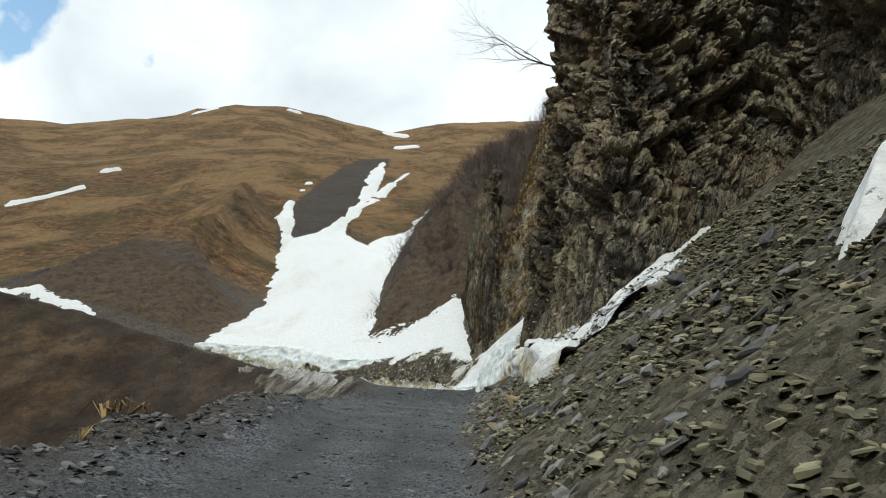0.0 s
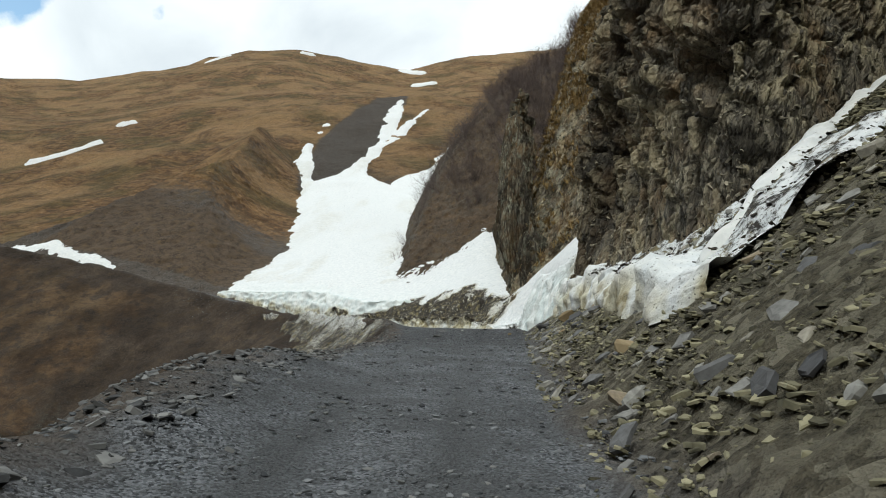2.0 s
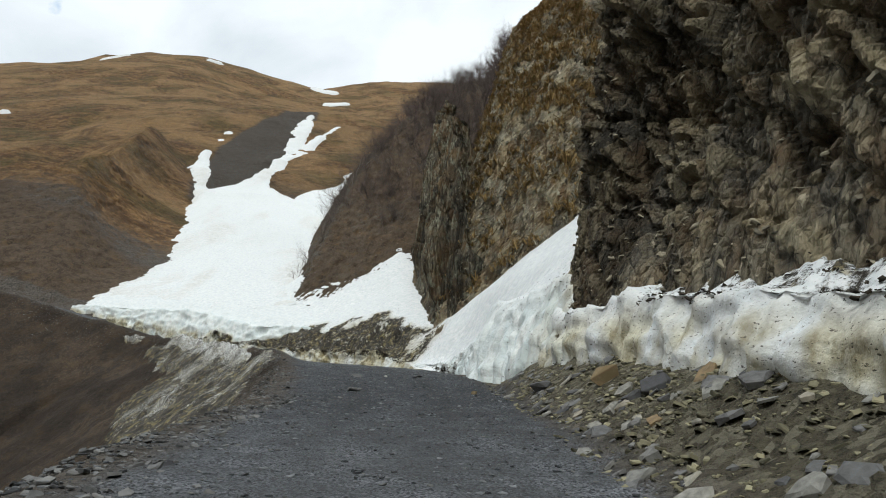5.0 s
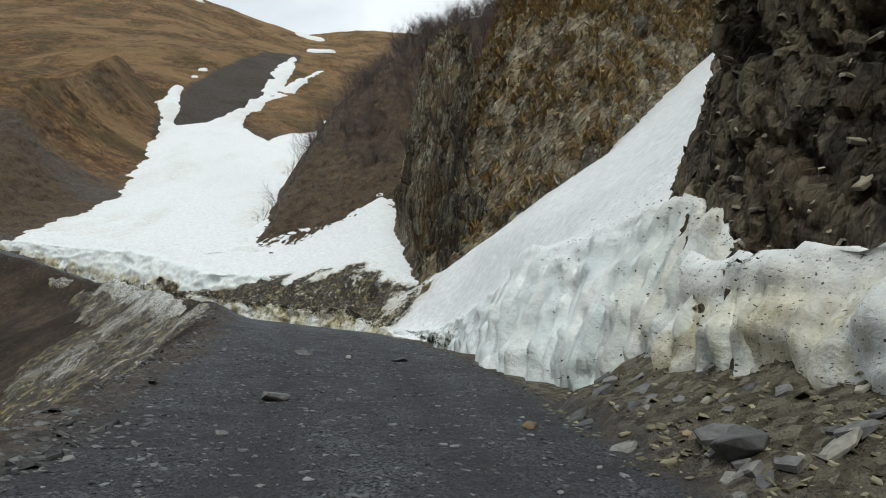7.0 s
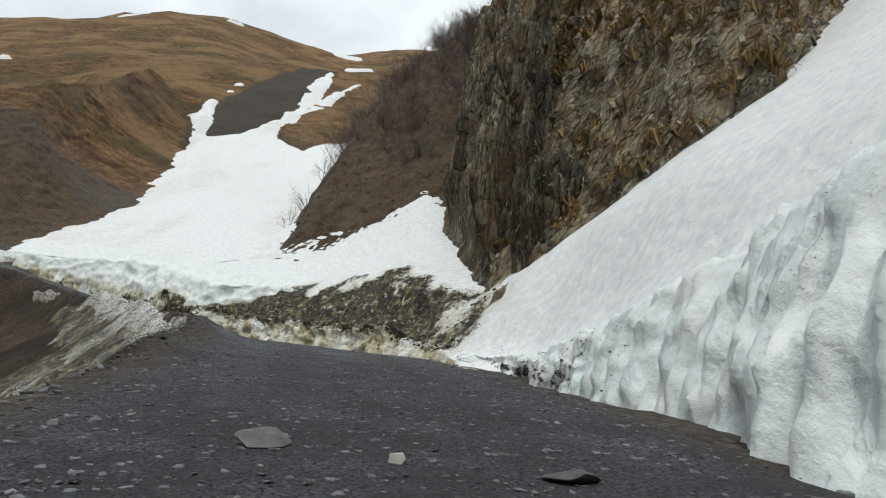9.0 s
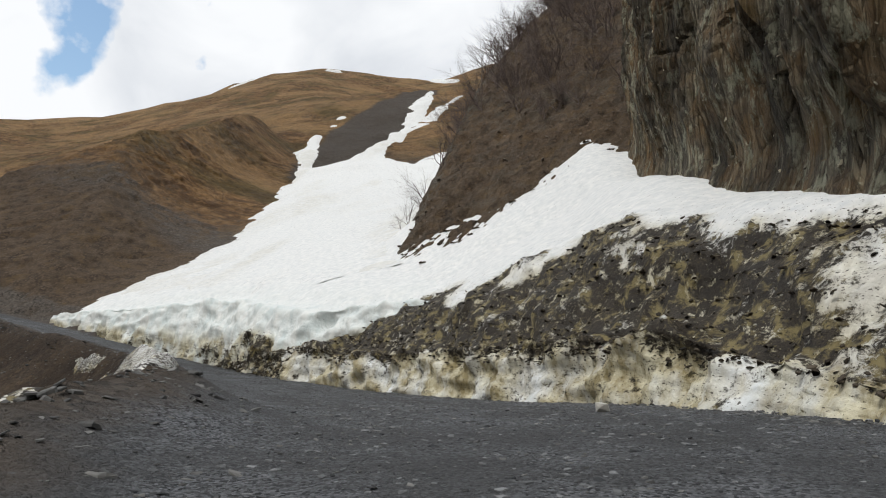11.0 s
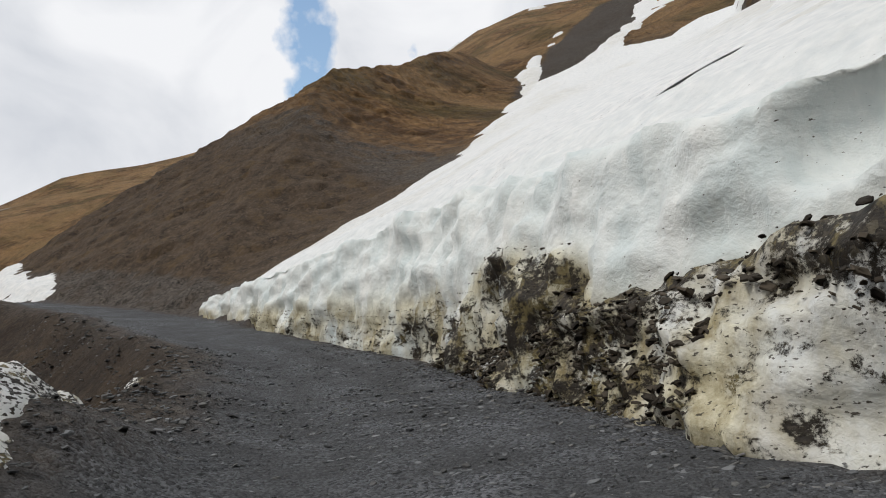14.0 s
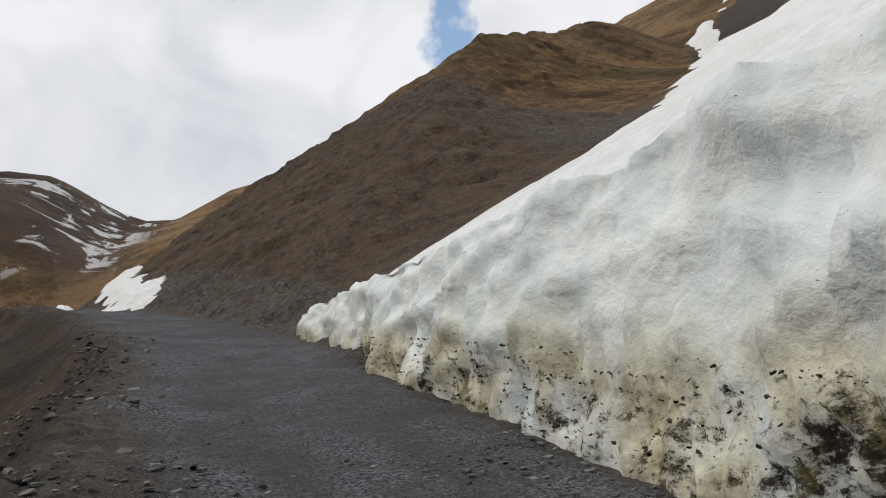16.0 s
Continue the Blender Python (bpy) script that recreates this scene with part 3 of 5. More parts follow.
def build_ground():
    gx = stepped((-72, 26, 0.38), -2600, 2600)
    gy = stepped((-8, 152, 0.38), -2600, 2600)
    X, Y = np.meshgrid(gx, gy)
    Z = ground_z(X, Y)
    P = np.stack([X, Y, Z], -1)
    nrm = normals(P)
    slope = 1 - nrm[..., 2]
    idx, d = edge_frame(X, Y)
    idx, d = idx.reshape(X.shape), d.reshape(X.shape)
    w = ROAD[idx, 3]
    off = -d - w
    road = smooth(0.3, -0.3, d) * smooth(0.5, -0.5, off + 0.6 * fbm(X / 2, Y / 2, 0, 3, 77)) * (Y > -60)
    r = np.hypot(X, Y)
    grassy = smooth(25, 60, Z - ROAD[idx, 2]) * np.ones_like(Z)
    grassy = np.maximum(grassy, smooth(-12, -40, X + 0.4 * (Y - 150)) * smooth(120, 140, Y))
    # dark scree face of the spur, towards the road; the gully beside the snow
    ragged = 5 * fbm(X / 9, Y / 9, 0, 4, 140)
    scree_face = smooth(-3, 3, 119 - 0.45 * (X + 36) - Y + ragged) * smooth(-1.5, 1.5, (X + 69.5) * 0.853 - (Y - 120.4) * 0.52 + 0.3 * ragged) * (Y > 80)
    grassy = grassy * (1 - scree_face)
    gully = seg_field(X, Y, np.array([(-42, 182, 5.0), (-45, 210, 9.0), (-45, 255, 12.0), (-42, 320, 9.0), (-40, 380, 3.0)]), 1.0)
    grassy = grassy * (1 - smooth(-2, 1, gully))
    lower = smooth(0, 4, off) * smooth(0.34, 0.55, fbm(X / 7, Y / 7, 0, 4, 90) + 0.5) * np.maximum(np.maximum(smooth(60, 35, Y), smooth(22, 30, off)), smooth(-40, -46, X) * smooth(1.5, 4, off))
    grassy = np.clip(np.where(d < 0, np.maximum(lower * 0.45, grassy * (off > 8)), grassy), 0, 1)
    rock = smooth(0.25, 0.5, slope) * (r < 400) * (1 - road) * (1 - 0.85 * scree_face)
    screeness = np.clip(1 - road, 0, 1) * np.where(grassy > 0.5, 0.3, 1.0) * (1 - 0.95 * scree_face * (d > 3)) * np.clip(1 - smooth(-4, 4, X + 10) * smooth(80, 90, Y), 0, 1)
    soil = smooth(46, 38, Y) * smooth(-0.3, 0.8, d)
    screeness = screeness * (1 - 0.8 * smooth(0.3, 1.5, off) * smooth(45, 60, Y))
    bare = smooth(3.0, 0.5, np.abs(Z - earth(X, Y) + 1.6)) * (Y > 84) * (Y < 170) * (d > 4)
    nose = bare * smooth(6.0, 0.0, 16 + 2.2 * (X + 10.6) + 0.5 * (Y - 102) - Z + 3.0 * fbm(X / 3, Y / 3, Z / 3, 3, 147))
    rock = np.maximum(rock, nose)
    az = np.degrees(np.arctan2(-X, Y))
    snowy = smooth(55, 59, az) * smooth(85, 78, az) * smooth(380, 430, r)
    # ground colour multiplied down past the verge, and less on the bare earth slope
    darken = smooth(0.0, 1.2, off) * smooth(36, 58, Y) * smooth(125, 100, Y) * (d < 0) * np.clip(0.75 + 0.8 * fbm(X / 3, Y / 3, 0, 3, 146), 0, 1)
    darken = np.maximum(darken, 0.36 * bare * (1 - nose))
    lane = -d / np.maximum(w, 1)
    rut = np.exp(-((lane - 0.32) / 0.075) ** 2) + np.exp(-((lane - 0.66) / 0.075) ** 2)
    rut = np.clip(rut * (0.7 + 0.8 * fbm(X / 5, Y / 5, 0, 3, 145)), 0, 1)
    amp = np.where(r < 200, 0.5, 0.0) * smooth(0.06, 0.3, slope) * (1 - road) * (1 - 0.8 * soil) * (1 - 0.8 * smooth(-0.5, 1, off) * (Y > 50) * (Y < 100))
    amp = amp + 0.45 * bare
    P = P + nrm * (amp * rock_relief(X, Y, Z, 2.2, 100))[..., None]
    v = P.reshape(-1, 3)
    me = mesh_from("ground", v, grid_faces(*X.shape), GROUND, dict(grass=grassy, rock=rock, scree=screeness, road=road, soil=soil, snowy=snowy, far=smooth(110, 200, r), wet_dark=smooth(24, 34, Y) * (1 - 0.6 * smooth(52, 64, Y)), rut=rut, darken=darken))
    tagged(new("ground", me), "mountain ground of dark scree, dry grass and gravel road", "ground", kind="structure")


build_ground()

# ---- near cliff: a face swept along the road, curling away at its nose ----
CLIFF_FOOT = np.array([(9.0, -30, 0.0), (8.6, -10, 3.0), (8.8, 2, 6.0), (9.8, 10, 8.5), (11.4, 17, 10.5), (12.2, 22.5, 11.6), (9.2, 21.2, 9.0), (6.4, 18.9, 6.2), (4.7, 18.6, 4.6), (4.5, 22, 4.4), (4.3, 28, 4.6), (4.0, 33.0, 5.0), (4.2, 36.0, 6.2), (5.5, 39.2, 7.8), (7.8, 42.6, 10.2), (11.0, 46.0, 13.2), (17, 50, 18.0), (27, 54, 26.0)])


FACE = {}


def swept_face(name, label, foot, cols, rows, material, top, lean, relief, below=3.0, set_in=0.0, tone=None):
    """A rock face: its foot line carried upward, with relief pushed out along it."""
    c = curve(foot, cols)
    tan = np.gradient(c[:, :2], axis=0)
    tan /= np.linalg.norm(tan, axis=1)[:, None]
    out = np.stack([-tan[:, 1], tan[:, 0]], 1)       # towards the road
    t = np.linspace(0, 1, rows)[:, None]
    Z = c[None, :, 2] - below + t * (top(c[:, 0], c[:, 1]) - c[:, 2] + below)[None]
    off = lean(Z - c[None, :, 2], c[None, :, 1])
    X, Y = c[None, :, 0] - out[None, :, 0] * off, c[None, :, 1] - out[None, :, 1] * off
    rel = relief(X, Y, Z) * (0.2 + 0.8 * smooth(0.5, 6.0, Z - c[None, :, 2])) - set_in * smooth(-1, 2, Z - c[None, :, 2])
    P = np.stack([X + out[None, :, 0] * rel, Y + out[None, :, 1] * rel, Z + 0.15 * rel], -1)
    FACE[name] = P[int(0.08 * rows):].reshape(-1, 3)
    # cliff nose darkened in streaks: water stain, and its shade put into colour
    wet_dark = smooth(26, 30, Y) * smooth(43, 39, Y) * smooth(-0.35, 0.1, fbm(X / 1.6, Y / 1.6, Z / 9, 3, 207)) if name == "rock_cliff" else smooth(0.0, 0.22, fbm(X / 1.8, Y / 1.8, Z / 12, 3, 208))
    me = mesh_from(name, P.reshape(-1, 3), grid_faces(*X.shape)[:, ::-1], material, {"wet_dark": wet_dark, "tone": tone(X, Y, Z) if tone else 0.5 + 0 * X}, flat=True)
    return tagged(new(name, me), label, "cliff", kind="structure")


def block(x, y, z, k):
    v, _, e = cells(x, y, z, k)
    return (v - 0.5) - 0.55 * np.exp(-e * 16)


def cliff_relief(X, Y, Z):
    # slabs dipping along the bedding, over broad ribs and hollows
    a, b = Y * 0.55 + Z * 0.84, Y * 0.84 - Z * 0.55
    warp = 0.6 * fbm(X / 3, Y / 3, Z / 3, 2, 205)
    return (1.5 * fbm(X / 5, Y / 4, Z / 8, 3, 200) + 0.95 * block(X / 1.8, (a + warp) / 2.4, b / 1.1, 210) + 0.60 * block(X / 0.8, (a + warp) / 1.1, b / 0.5, 240)
            + 0.17 * block(X / 0.3, a / 0.5, b / 0.22, 270))


def relief_tone(X, Y, Z):
    """Relief shading put into the face's colour, block by block: recessed darker, protruding paler."""
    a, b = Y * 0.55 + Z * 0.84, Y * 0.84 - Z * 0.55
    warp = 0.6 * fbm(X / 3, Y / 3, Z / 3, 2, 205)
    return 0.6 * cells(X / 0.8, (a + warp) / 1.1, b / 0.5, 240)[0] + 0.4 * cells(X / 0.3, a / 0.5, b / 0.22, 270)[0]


def wall_relief(X, Y, Z):
    # upright flutes and overhangs
    w = 0.5 * fbm(X / 2, Y / 2, Z / 5, 3, 305)
    flute = 1 - 2.2 * np.abs(fbm(X / 3, (Y + w) / 2.4, Z / 16, 3, 350))
    return (1.6 * fbm(X / 4, (Y + w) / 3.2, Z / 14, 3, 300) + 1.1 * flute + 0.7 * block(X / 1.6, (Y + w) / 1.3, Z / 6.5, 310) + 0.25 * block(X / 0.7, (Y + w) / 0.45, Z / 2.6, 340)
            + 0.07 * block(X / 0.3, Y / 0.22, Z / 0.8, 370) + 0.7 * fbm(X / 5, Y / 6, Z / 3.0, 3, 390))


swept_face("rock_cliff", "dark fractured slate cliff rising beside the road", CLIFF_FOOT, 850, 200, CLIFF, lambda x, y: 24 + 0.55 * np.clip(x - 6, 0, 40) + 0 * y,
           lambda h, y: (0.05 + 0.17 * smooth(25, 32, y) * smooth(46, 41, y)) * h + 0.45 * np.sin(h / 4.1 + 0.6), cliff_relief, set_in=-0.1, tone=relief_tone)
RIB_FOOT = np.array([(10.5, 57.6, 13.0), (7.0, 61.6, 10.0), (5.2, 63.3, 8.6), (4.1, 65.4, 8.2), (3.3, 69, 8.6), (3.5, 74, 10.4), (3.2, 79, 12.0), (2.8, 85, 14.0), (3.1, 90, 16.5), (4.0, 96, 20.0), (5.4, 102, 24.0), (6.4, 108, 28)])
swept_face("rib_wall", "sheer fluted rock wall with moss and rusty streaks", RIB_FOOT, 330, 170, WALL, lambda x, y: crest(x, y) + 1.0 - 16 * smooth(68, 61, y),
           lambda h, y: 0.3 + h * (0.03 + 0.07 * smooth(70, 78, y)), wall_relief, set_in=0.7)


def height_patch(name, label, f, x0, x1, y0, y1, step, material, relief, size, k, stretch=1.0, category="rock", below=1.5, grassy=1.0, dip=0.0):
    """A rock mass as a fine patch of a height function, with relief along its normals."""
    X, Y = np.meshgrid(np.arange(x0, x1, step), np.arange(y0, y1, step))
    Z = f(X, Y) + 0.8 * fbm(X / 6, Y / 6, 0, 3, k)
    P = np.stack([X, Y, Z], -1)
    nrm = normals(P)
    across, upward = X * math.cos(dip) - Z * math.sin(dip), X * math.sin(dip) + Z * math.cos(dip)
    P = P + nrm * (relief * rock_relief(across, Y, upward / stretch, size, k + 1) + 0.5 * relief * rock_relief(across, Y, upward / stretch, size * 0.38, k + 50))[..., None]
    keep = Z > ground_z(X, Y, False) - below
    verts, faces, _ = compact(P.reshape(-1, 3), grid_faces(*X.shape, keep), {})
    slope = 1 - nrm[..., 2]
    used = np.unique(grid_faces(*X.shape, keep))
    at = dict(grass=grassy * smooth(0.55, 0.30, slope + 0.25 * fbm(X / 3, Y / 3, Z / 3, 3, k + 9)), rock=smooth(0.2, 0.5, slope), scree=0 * X, road=0 * X, soil=0 * X, snowy=0 * X, far=0.15 + 0 * X, wet_dark=0 * X, rut=0 * X, darken=0 * X, tone=0.5 * cells(across / 0.5, Y / 0.5, upward / 1.3, k + 51)[0] + 0.28)
    FACE[name] = verts
    me = mesh_from(name, verts, faces, material, {a: b.ravel()[used] for a, b in at.items()})
    return tagged(new(name, me), label, category, kind="structure")


height_patch("rock_rib", "grassy rock rib of grey slabs and golden tufts", rib, -6, 34, 52, 112, 0.22, RIB, 0.75, 1.3, 300, 2.4, dip=0.66)
height_patch("earth_slope", "bare brown earth slope ending in a rocky prow", earth, -16, 22, 74, 150, 0.3, GROUND, 0.42, 1.4, 400, 2.2, "slope", grassy=0.15)

# ---- snow ----


def capsule(x, y, rows):
    """How far inside a chain of tapering discs (rows x, y, radius)."""
    best = np.full(np.shape(x), -1e3)
    for (x0, y0, r0), (x1, y1, r1) in zip(rows[:-1], rows[1:]):
        t = np.clip(((x - x0) * (x1 - x0) + (y - y0) * (y1 - y0)) / ((x1 - x0) ** 2 + (y1 - y0) ** 2), 0, 1)
        best = np.maximum(best, r0 + t * (r1 - r0) - np.hypot(x - x0 - t * (x1 - x0), y - y0 - t * (y1 - y0)))
    return best


# the chute above the fan: y, left border, right border; then its side branches as tapering chains
CHUTE = np.array([(96, -38.4, -6), (107, -38.3, -6), (120, -35.6, -6), (132, -36.6, -6), (150, -38.3, -6), (163, -42, -7), (178, -45, -9), (184, -46, -21), (189, -46.8, -26), (196, -41, -30.3), (204, -37.4, -32), (220, -35.8, -31.6), (255, -35.6, -31.0), (281, -37.8, -30.2), (318, -38.5, -33), (331, -36.2, -35.6)])
FAN_RIGHT = np.array([(-31, 244, 1.8), (-27, 268, 2.4), (-20, 302, 0.5)])
FAN_LEFT = np.array([(-45, 184, 1.5), (-49.5, 198, 2.2), (-55, 213, 3.0), (-58.8, 236, 1.4)])
FAN_SCRAP = np.array([(-61.2, 258, 0.5), (-60.2, 268, 1.3)])
FAN_HOLLOW = np.array([(-17, 172, 8.0), (-14, 196, 5.0), (-10, 218, 2.4), (-6.5, 240, 0.4)])


SURFACE = {}


def wall_snow(name, label, lo, hi, reach, height, surface, rows, dirt, fade=6.0, k=500, cols_step=0.22, bowls=(), set_back=None, rise=0.68, roll=0.55, cups=1.0, flutes=0.26):
    """Snow cut back along the road: a wall from the edge, then its upper surface."""
    s = np.arange(lo, hi, cols_step)
    x0, y0, z0 = [np.interp(s, ARC, ROAD[:, j]) for j in range(3)]
    nx, ny = np.interp(s, ARC, RIGHT[:, 0]), np.interp(s, ARC, RIGHT[:, 1])
    u = (s - lo) / (hi - lo)
    back = set_back(u) if set_back else 0 * u
    x0, y0, z0 = x0 + nx * back, y0 + ny * back, z0 + (scree_slope_at(y0) if rise is None else rise(u) if callable(rise) else rise) * back
    Hh = height(u) if roll else height(u) * np.clip(surface(x0 + nx, y0 + ny) - z0, 0.12, 4)
    nw = 26
    vw = np.linspace(-0.3, 1, nw)
    up = np.concatenate([[0], np.cumsum(0.22 * 1.045 ** np.arange(rows))])
    up = up[up < reach]
    lean = 0.30
    X = np.concatenate([x0 + nx * (lean * Hh * np.clip(v, 0, 1) ** 1.4)[None] for v in vw] + [x0 + nx * (lean * Hh + a)[None] for a in up[1:]])
    Y = np.concatenate([y0 + ny * (lean * Hh * np.clip(v, 0, 1) ** 1.4)[None] for v in vw] + [y0 + ny * (lean * Hh + a)[None] for a in up[1:]])
    wallz = np.concatenate([(z0 + Hh * v)[None] for v in vw])
    topz = surface(X[nw:], Y[nw:])
    t = smooth(0, fade, up[1:])[:, None]
    topz = (z0 + Hh)[None] * (1 - t) + np.maximum(topz, 0) * t + roll * up[1:][:, None] * (1 - t) * smooth(0, 2, up[1:])[:, None]
    Z = np.concatenate([wallz, topz])
    P = np.stack([X, Y, Z], -1)
    nr = -normals(P)
    if nr[nw + 3, len(s) // 2, 2] < 0:
        nr = -nr
    isw = np.concatenate([np.linspace(1, 1, nw), np.exp(-up[1:] / 1.5)])[:, None] * np.clip(Hh, 0.15, 1)[None]
    low = np.concatenate([np.clip(1.1 - vw, 0, 1), np.zeros(len(up) - 1)])[:, None] * np.ones_like(X)
    wx, wz = 0.5 * fbm(X / 1.5, Y / 1.5, Z / 1.5, 2, k + 40), 0.35 * fbm(X / 1.2, Y / 1.2, Z / 1.2, 2, k + 45)
    _, c1, _ = cells((X + wx) / 1.7, (Y + wx) / 1.7, (Z + wz) / 1.0, k)
    _, c3, _ = cells((X + wx) / 1.0, (Y - wx) / 1.0, (Z + wz) / 0.5, k + 30)
    _, c2, _ = cells(X / 0.9, Y / 0.9, Z / 0.6, k + 3)
    S = np.broadcast_to(s[None], X.shape)
    flute = fbm(S / 0.34 + 0.6 * wx, Z / 2.6, 0, 3, k + 11)
    rel = isw * (cups * (0.62 * c1 ** 2 - 0.25 + 0.36 * (c3 ** 2 - 0.2)) + 0.22 * (c2 ** 2 - 0.3)) + 0.30 * fbm(X / 4, Y / 4, Z / 4, 3, k + 5) + 0.06 * fbm(X / 0.4, Y / 0.4, Z / 0.4, 3, k + 8)
    rel += flutes * np.sqrt(np.clip(low, 0, 1)) * (0.6 - 1.6 * np.abs(flute))
    dd = dirt(X, Y, Z, isw, np.broadcast_to(u[None], X.shape), np.concatenate([vw, 1 + up[1:]])[:, None] * np.ones_like(X))
    rel += 0.75 * dd["dirt"] * fbm(X / 1.1, Y / 1.1, Z / 1.1, 5, k + 15) + 0.22 * dd["dirt"] * block(X / 0.45, Y / 0.45, Z / 0.45, k + 25)
    for bx, by, bz, br, depth in bowls:
        q = np.sqrt(((X - bx) ** 2 + (Y - by) ** 2) / br ** 2 + (Z - bz) ** 2 / (0.75 * br) ** 2)
        rel = rel * smooth(0.5, 1.1, q) - depth * smooth(1.05, 0.6, q)
    P = P + nr * rel[..., None]
    flip = grid_faces(*X.shape)
    SURFACE[name] = (P.reshape(-1, 3), dd["dirt"].ravel())
    me = mesh_from(name, P.reshape(-1, 3), flip, SNOW, dd)
    return tagged(new(name, me), label, "snow bank", kind="structure")


def arc_at(x, y):
    return float(ARC[np.argmin((ROAD[:, 0] - x) ** 2 + (ROAD[:, 1] - y) ** 2)])


def fan_surface(x, y):
    """The fan's top: a plane that climbs the gully and tilts up towards the rock, easing into the slope above."""
    low = 11.3 + 0.465 * (y - 102) + 0.2 * (x + 37)
    t = smooth(112, 158, y)
    return low * (1 - t) + (hill(x, y) + 0.5) * t


def fan_dirt(x, y, z, isw, u, v):
    n = fbm(x / 3, y / 3, z / 3, 3, 700)
    top = 0.55 * smooth(0.66, 0.50, u) * (1 - 0.7 * smooth(0.42, 0.26, u))
    heavy = smooth(top + 0.12, top - 0.15, v + 0.55 * n) * smooth(0.68, 0.54, u + 0.08 * n)
    foot = smooth(0.40, 0.08, v + 0.25 * n) * (1 - smooth(0.75, 0.95, u))
    streak = 0.78 + 0.5 * fbm(x / 0.9, y / 0.9, z / 2.2, 4, 705)
    return dict(dirt=np.maximum(heavy * 0.78 * np.clip(streak, 0.5, 1.1), 0.42 * foot), ice=isw * 0.85, stain=np.clip(smooth(0.6, 0.1, v + 0.2 * n) + heavy, 0, 1) * 0.9, chips=0.10 + 0.25 * smooth(3, 0, v - 1) * (1 - u))


wall_snow("snow_fan_wall", "tall cut wall of grey-white old snow over the road", arc_at(-5.5, 78.5), arc_at(-37.2, 102), 14,
          lambda u: smooth(0.0, 0.12, u), fan_surface, 60, fan_dirt, 2.5,
          set_back=lambda u: 0.2 + 3.0 * smooth(0.36, 0.08, u), rise=0.85, roll=0.0, cups=0.6, cols_step=0.12, bowls=((-11.7, 88.4, 8.9, 1.25, 0.9), (-15.3, 91.2, 9.3, 0.8, 0.45), (-20.5, 95.6, 9.8, 0.7, 0.35)))


def build_fan():
    """The avalanche fan that fills the gully, with its branches."""
    X, Y = np.meshgrid(np.arange(-66, 2, 0.5), np.concatenate([np.arange(94, 150, 0.5), np.arange(150, 345, 0.9)]))
    w = 0.9 * fbm(X / 7, Y / 9, 0, 4, 610) + 0.7 * fbm(X / 2.0, Y / 2.5, 0, 3, 611)
    main = np.minimum(X - np.interp(Y, CHUTE[:, 0], CHUTE[:, 1]), np.interp(Y, CHUTE[:, 0], CHUTE[:, 2]) - X)
    main = np.minimum(main, 331 - Y)
    ins = np.maximum.reduce([main] + [capsule(X, Y, r) for r in (FAN_RIGHT, FAN_LEFT, FAN_SCRAP, FAN_HOLLOW)]) + w
    idx, d = edge_frame(X, Y)
    d = d.reshape(X.shape)
    ins = np.minimum(ins, (d - 3.0))
    Z = ground_z(X, Y, False)
    low = smooth(160, 120, Y)
    top = fan_surface(X, Y) * low + np.maximum(Z + 0.5, 0) * (1 - low)
    Zs = top + 0.4 * smooth(-0.2, 2.0, ins) - 0.4 - 0.9 * smooth(0.3, -1.3, ins) + 0.16 * fbm(X / 3, Y / 3, 0, 4, 620) + 0.12 * np.abs(fbm(X / 1.6, Y / 4.5, 0, 3, 622))
    keep = ins > -1.2
    chips = 0.32 + 0.3 * smooth(10, 0, d)
    v, f, at = compact(np.stack([X, Y, Zs], -1).reshape(-1, 3), grid_faces(*X.shape, keep), dict(dirt=0.12 * smooth(2, -1, ins) + 0.10 * smooth(0.0, 0.35, fbm(X / 2.2, Y / 14, 0, 4, 640)), ice=0 * X, stain=0.2 * smooth(0.0, 0.4, fbm(X / 5, Y / 18, 0, 3, 645)), chips=chips))
    me = mesh_from("snow_fan", v, f, SNOW, at)
    tagged(new("snow_fan", me), "avalanche fan of old white snow filling the gully", "snow field", kind="structure")


build_fan()


def gully_dirt(x, y, z, isw, u, v):
    n = fbm(x / 2, y / 2, z / 2, 3, 710)
    return dict(dirt=np.maximum(0.28 * smooth(0.3, 0.0, u + 0.2 * n), 0.5 * smooth(0.55, 0.75, u) * smooth(0.9, 0.2, v + 0.7 * n)), ice=isw * smooth(1.3, 0.5, v), stain=smooth(0.25, 0, u) * 0.7, chips=(0.25 + 0.55 * smooth(0.7, 0.0, u + 0.2 * n)) * (0.25 + 0.75 * smooth(0.55, 1.1, v + 0.3 * n)))


wall_snow("gully_snow", "steep tongue of snow with a blue ice wall at the road", arc_at(2.4, 34.0), arc_at(1.8, 62), 26,
          lambda u: 0.2 + 0.4 * smooth(0.75, 0.35, u) + 0.7 * smooth(0.14, 0, u) + 2.5 * smooth(0, 0.16, u) * (1 - 0.92 * smooth(0.35, 0.95, u)), gully_surface, 90, gully_dirt, 3.0, 530,
          set_back=lambda u: 0.35 + 1.2 * smooth(0.36, 0.16, u) + 1.0 * smooth(0.33, 0.5, u) * smooth(1.0, 0.9, u), rise=lambda u: 0.05 + 0.40 * smooth(0.36, 0.18, u) + 0.23 * smooth(0.2, 0.08, u), cups=0.22, flutes=0.45, cols_step=0.09)


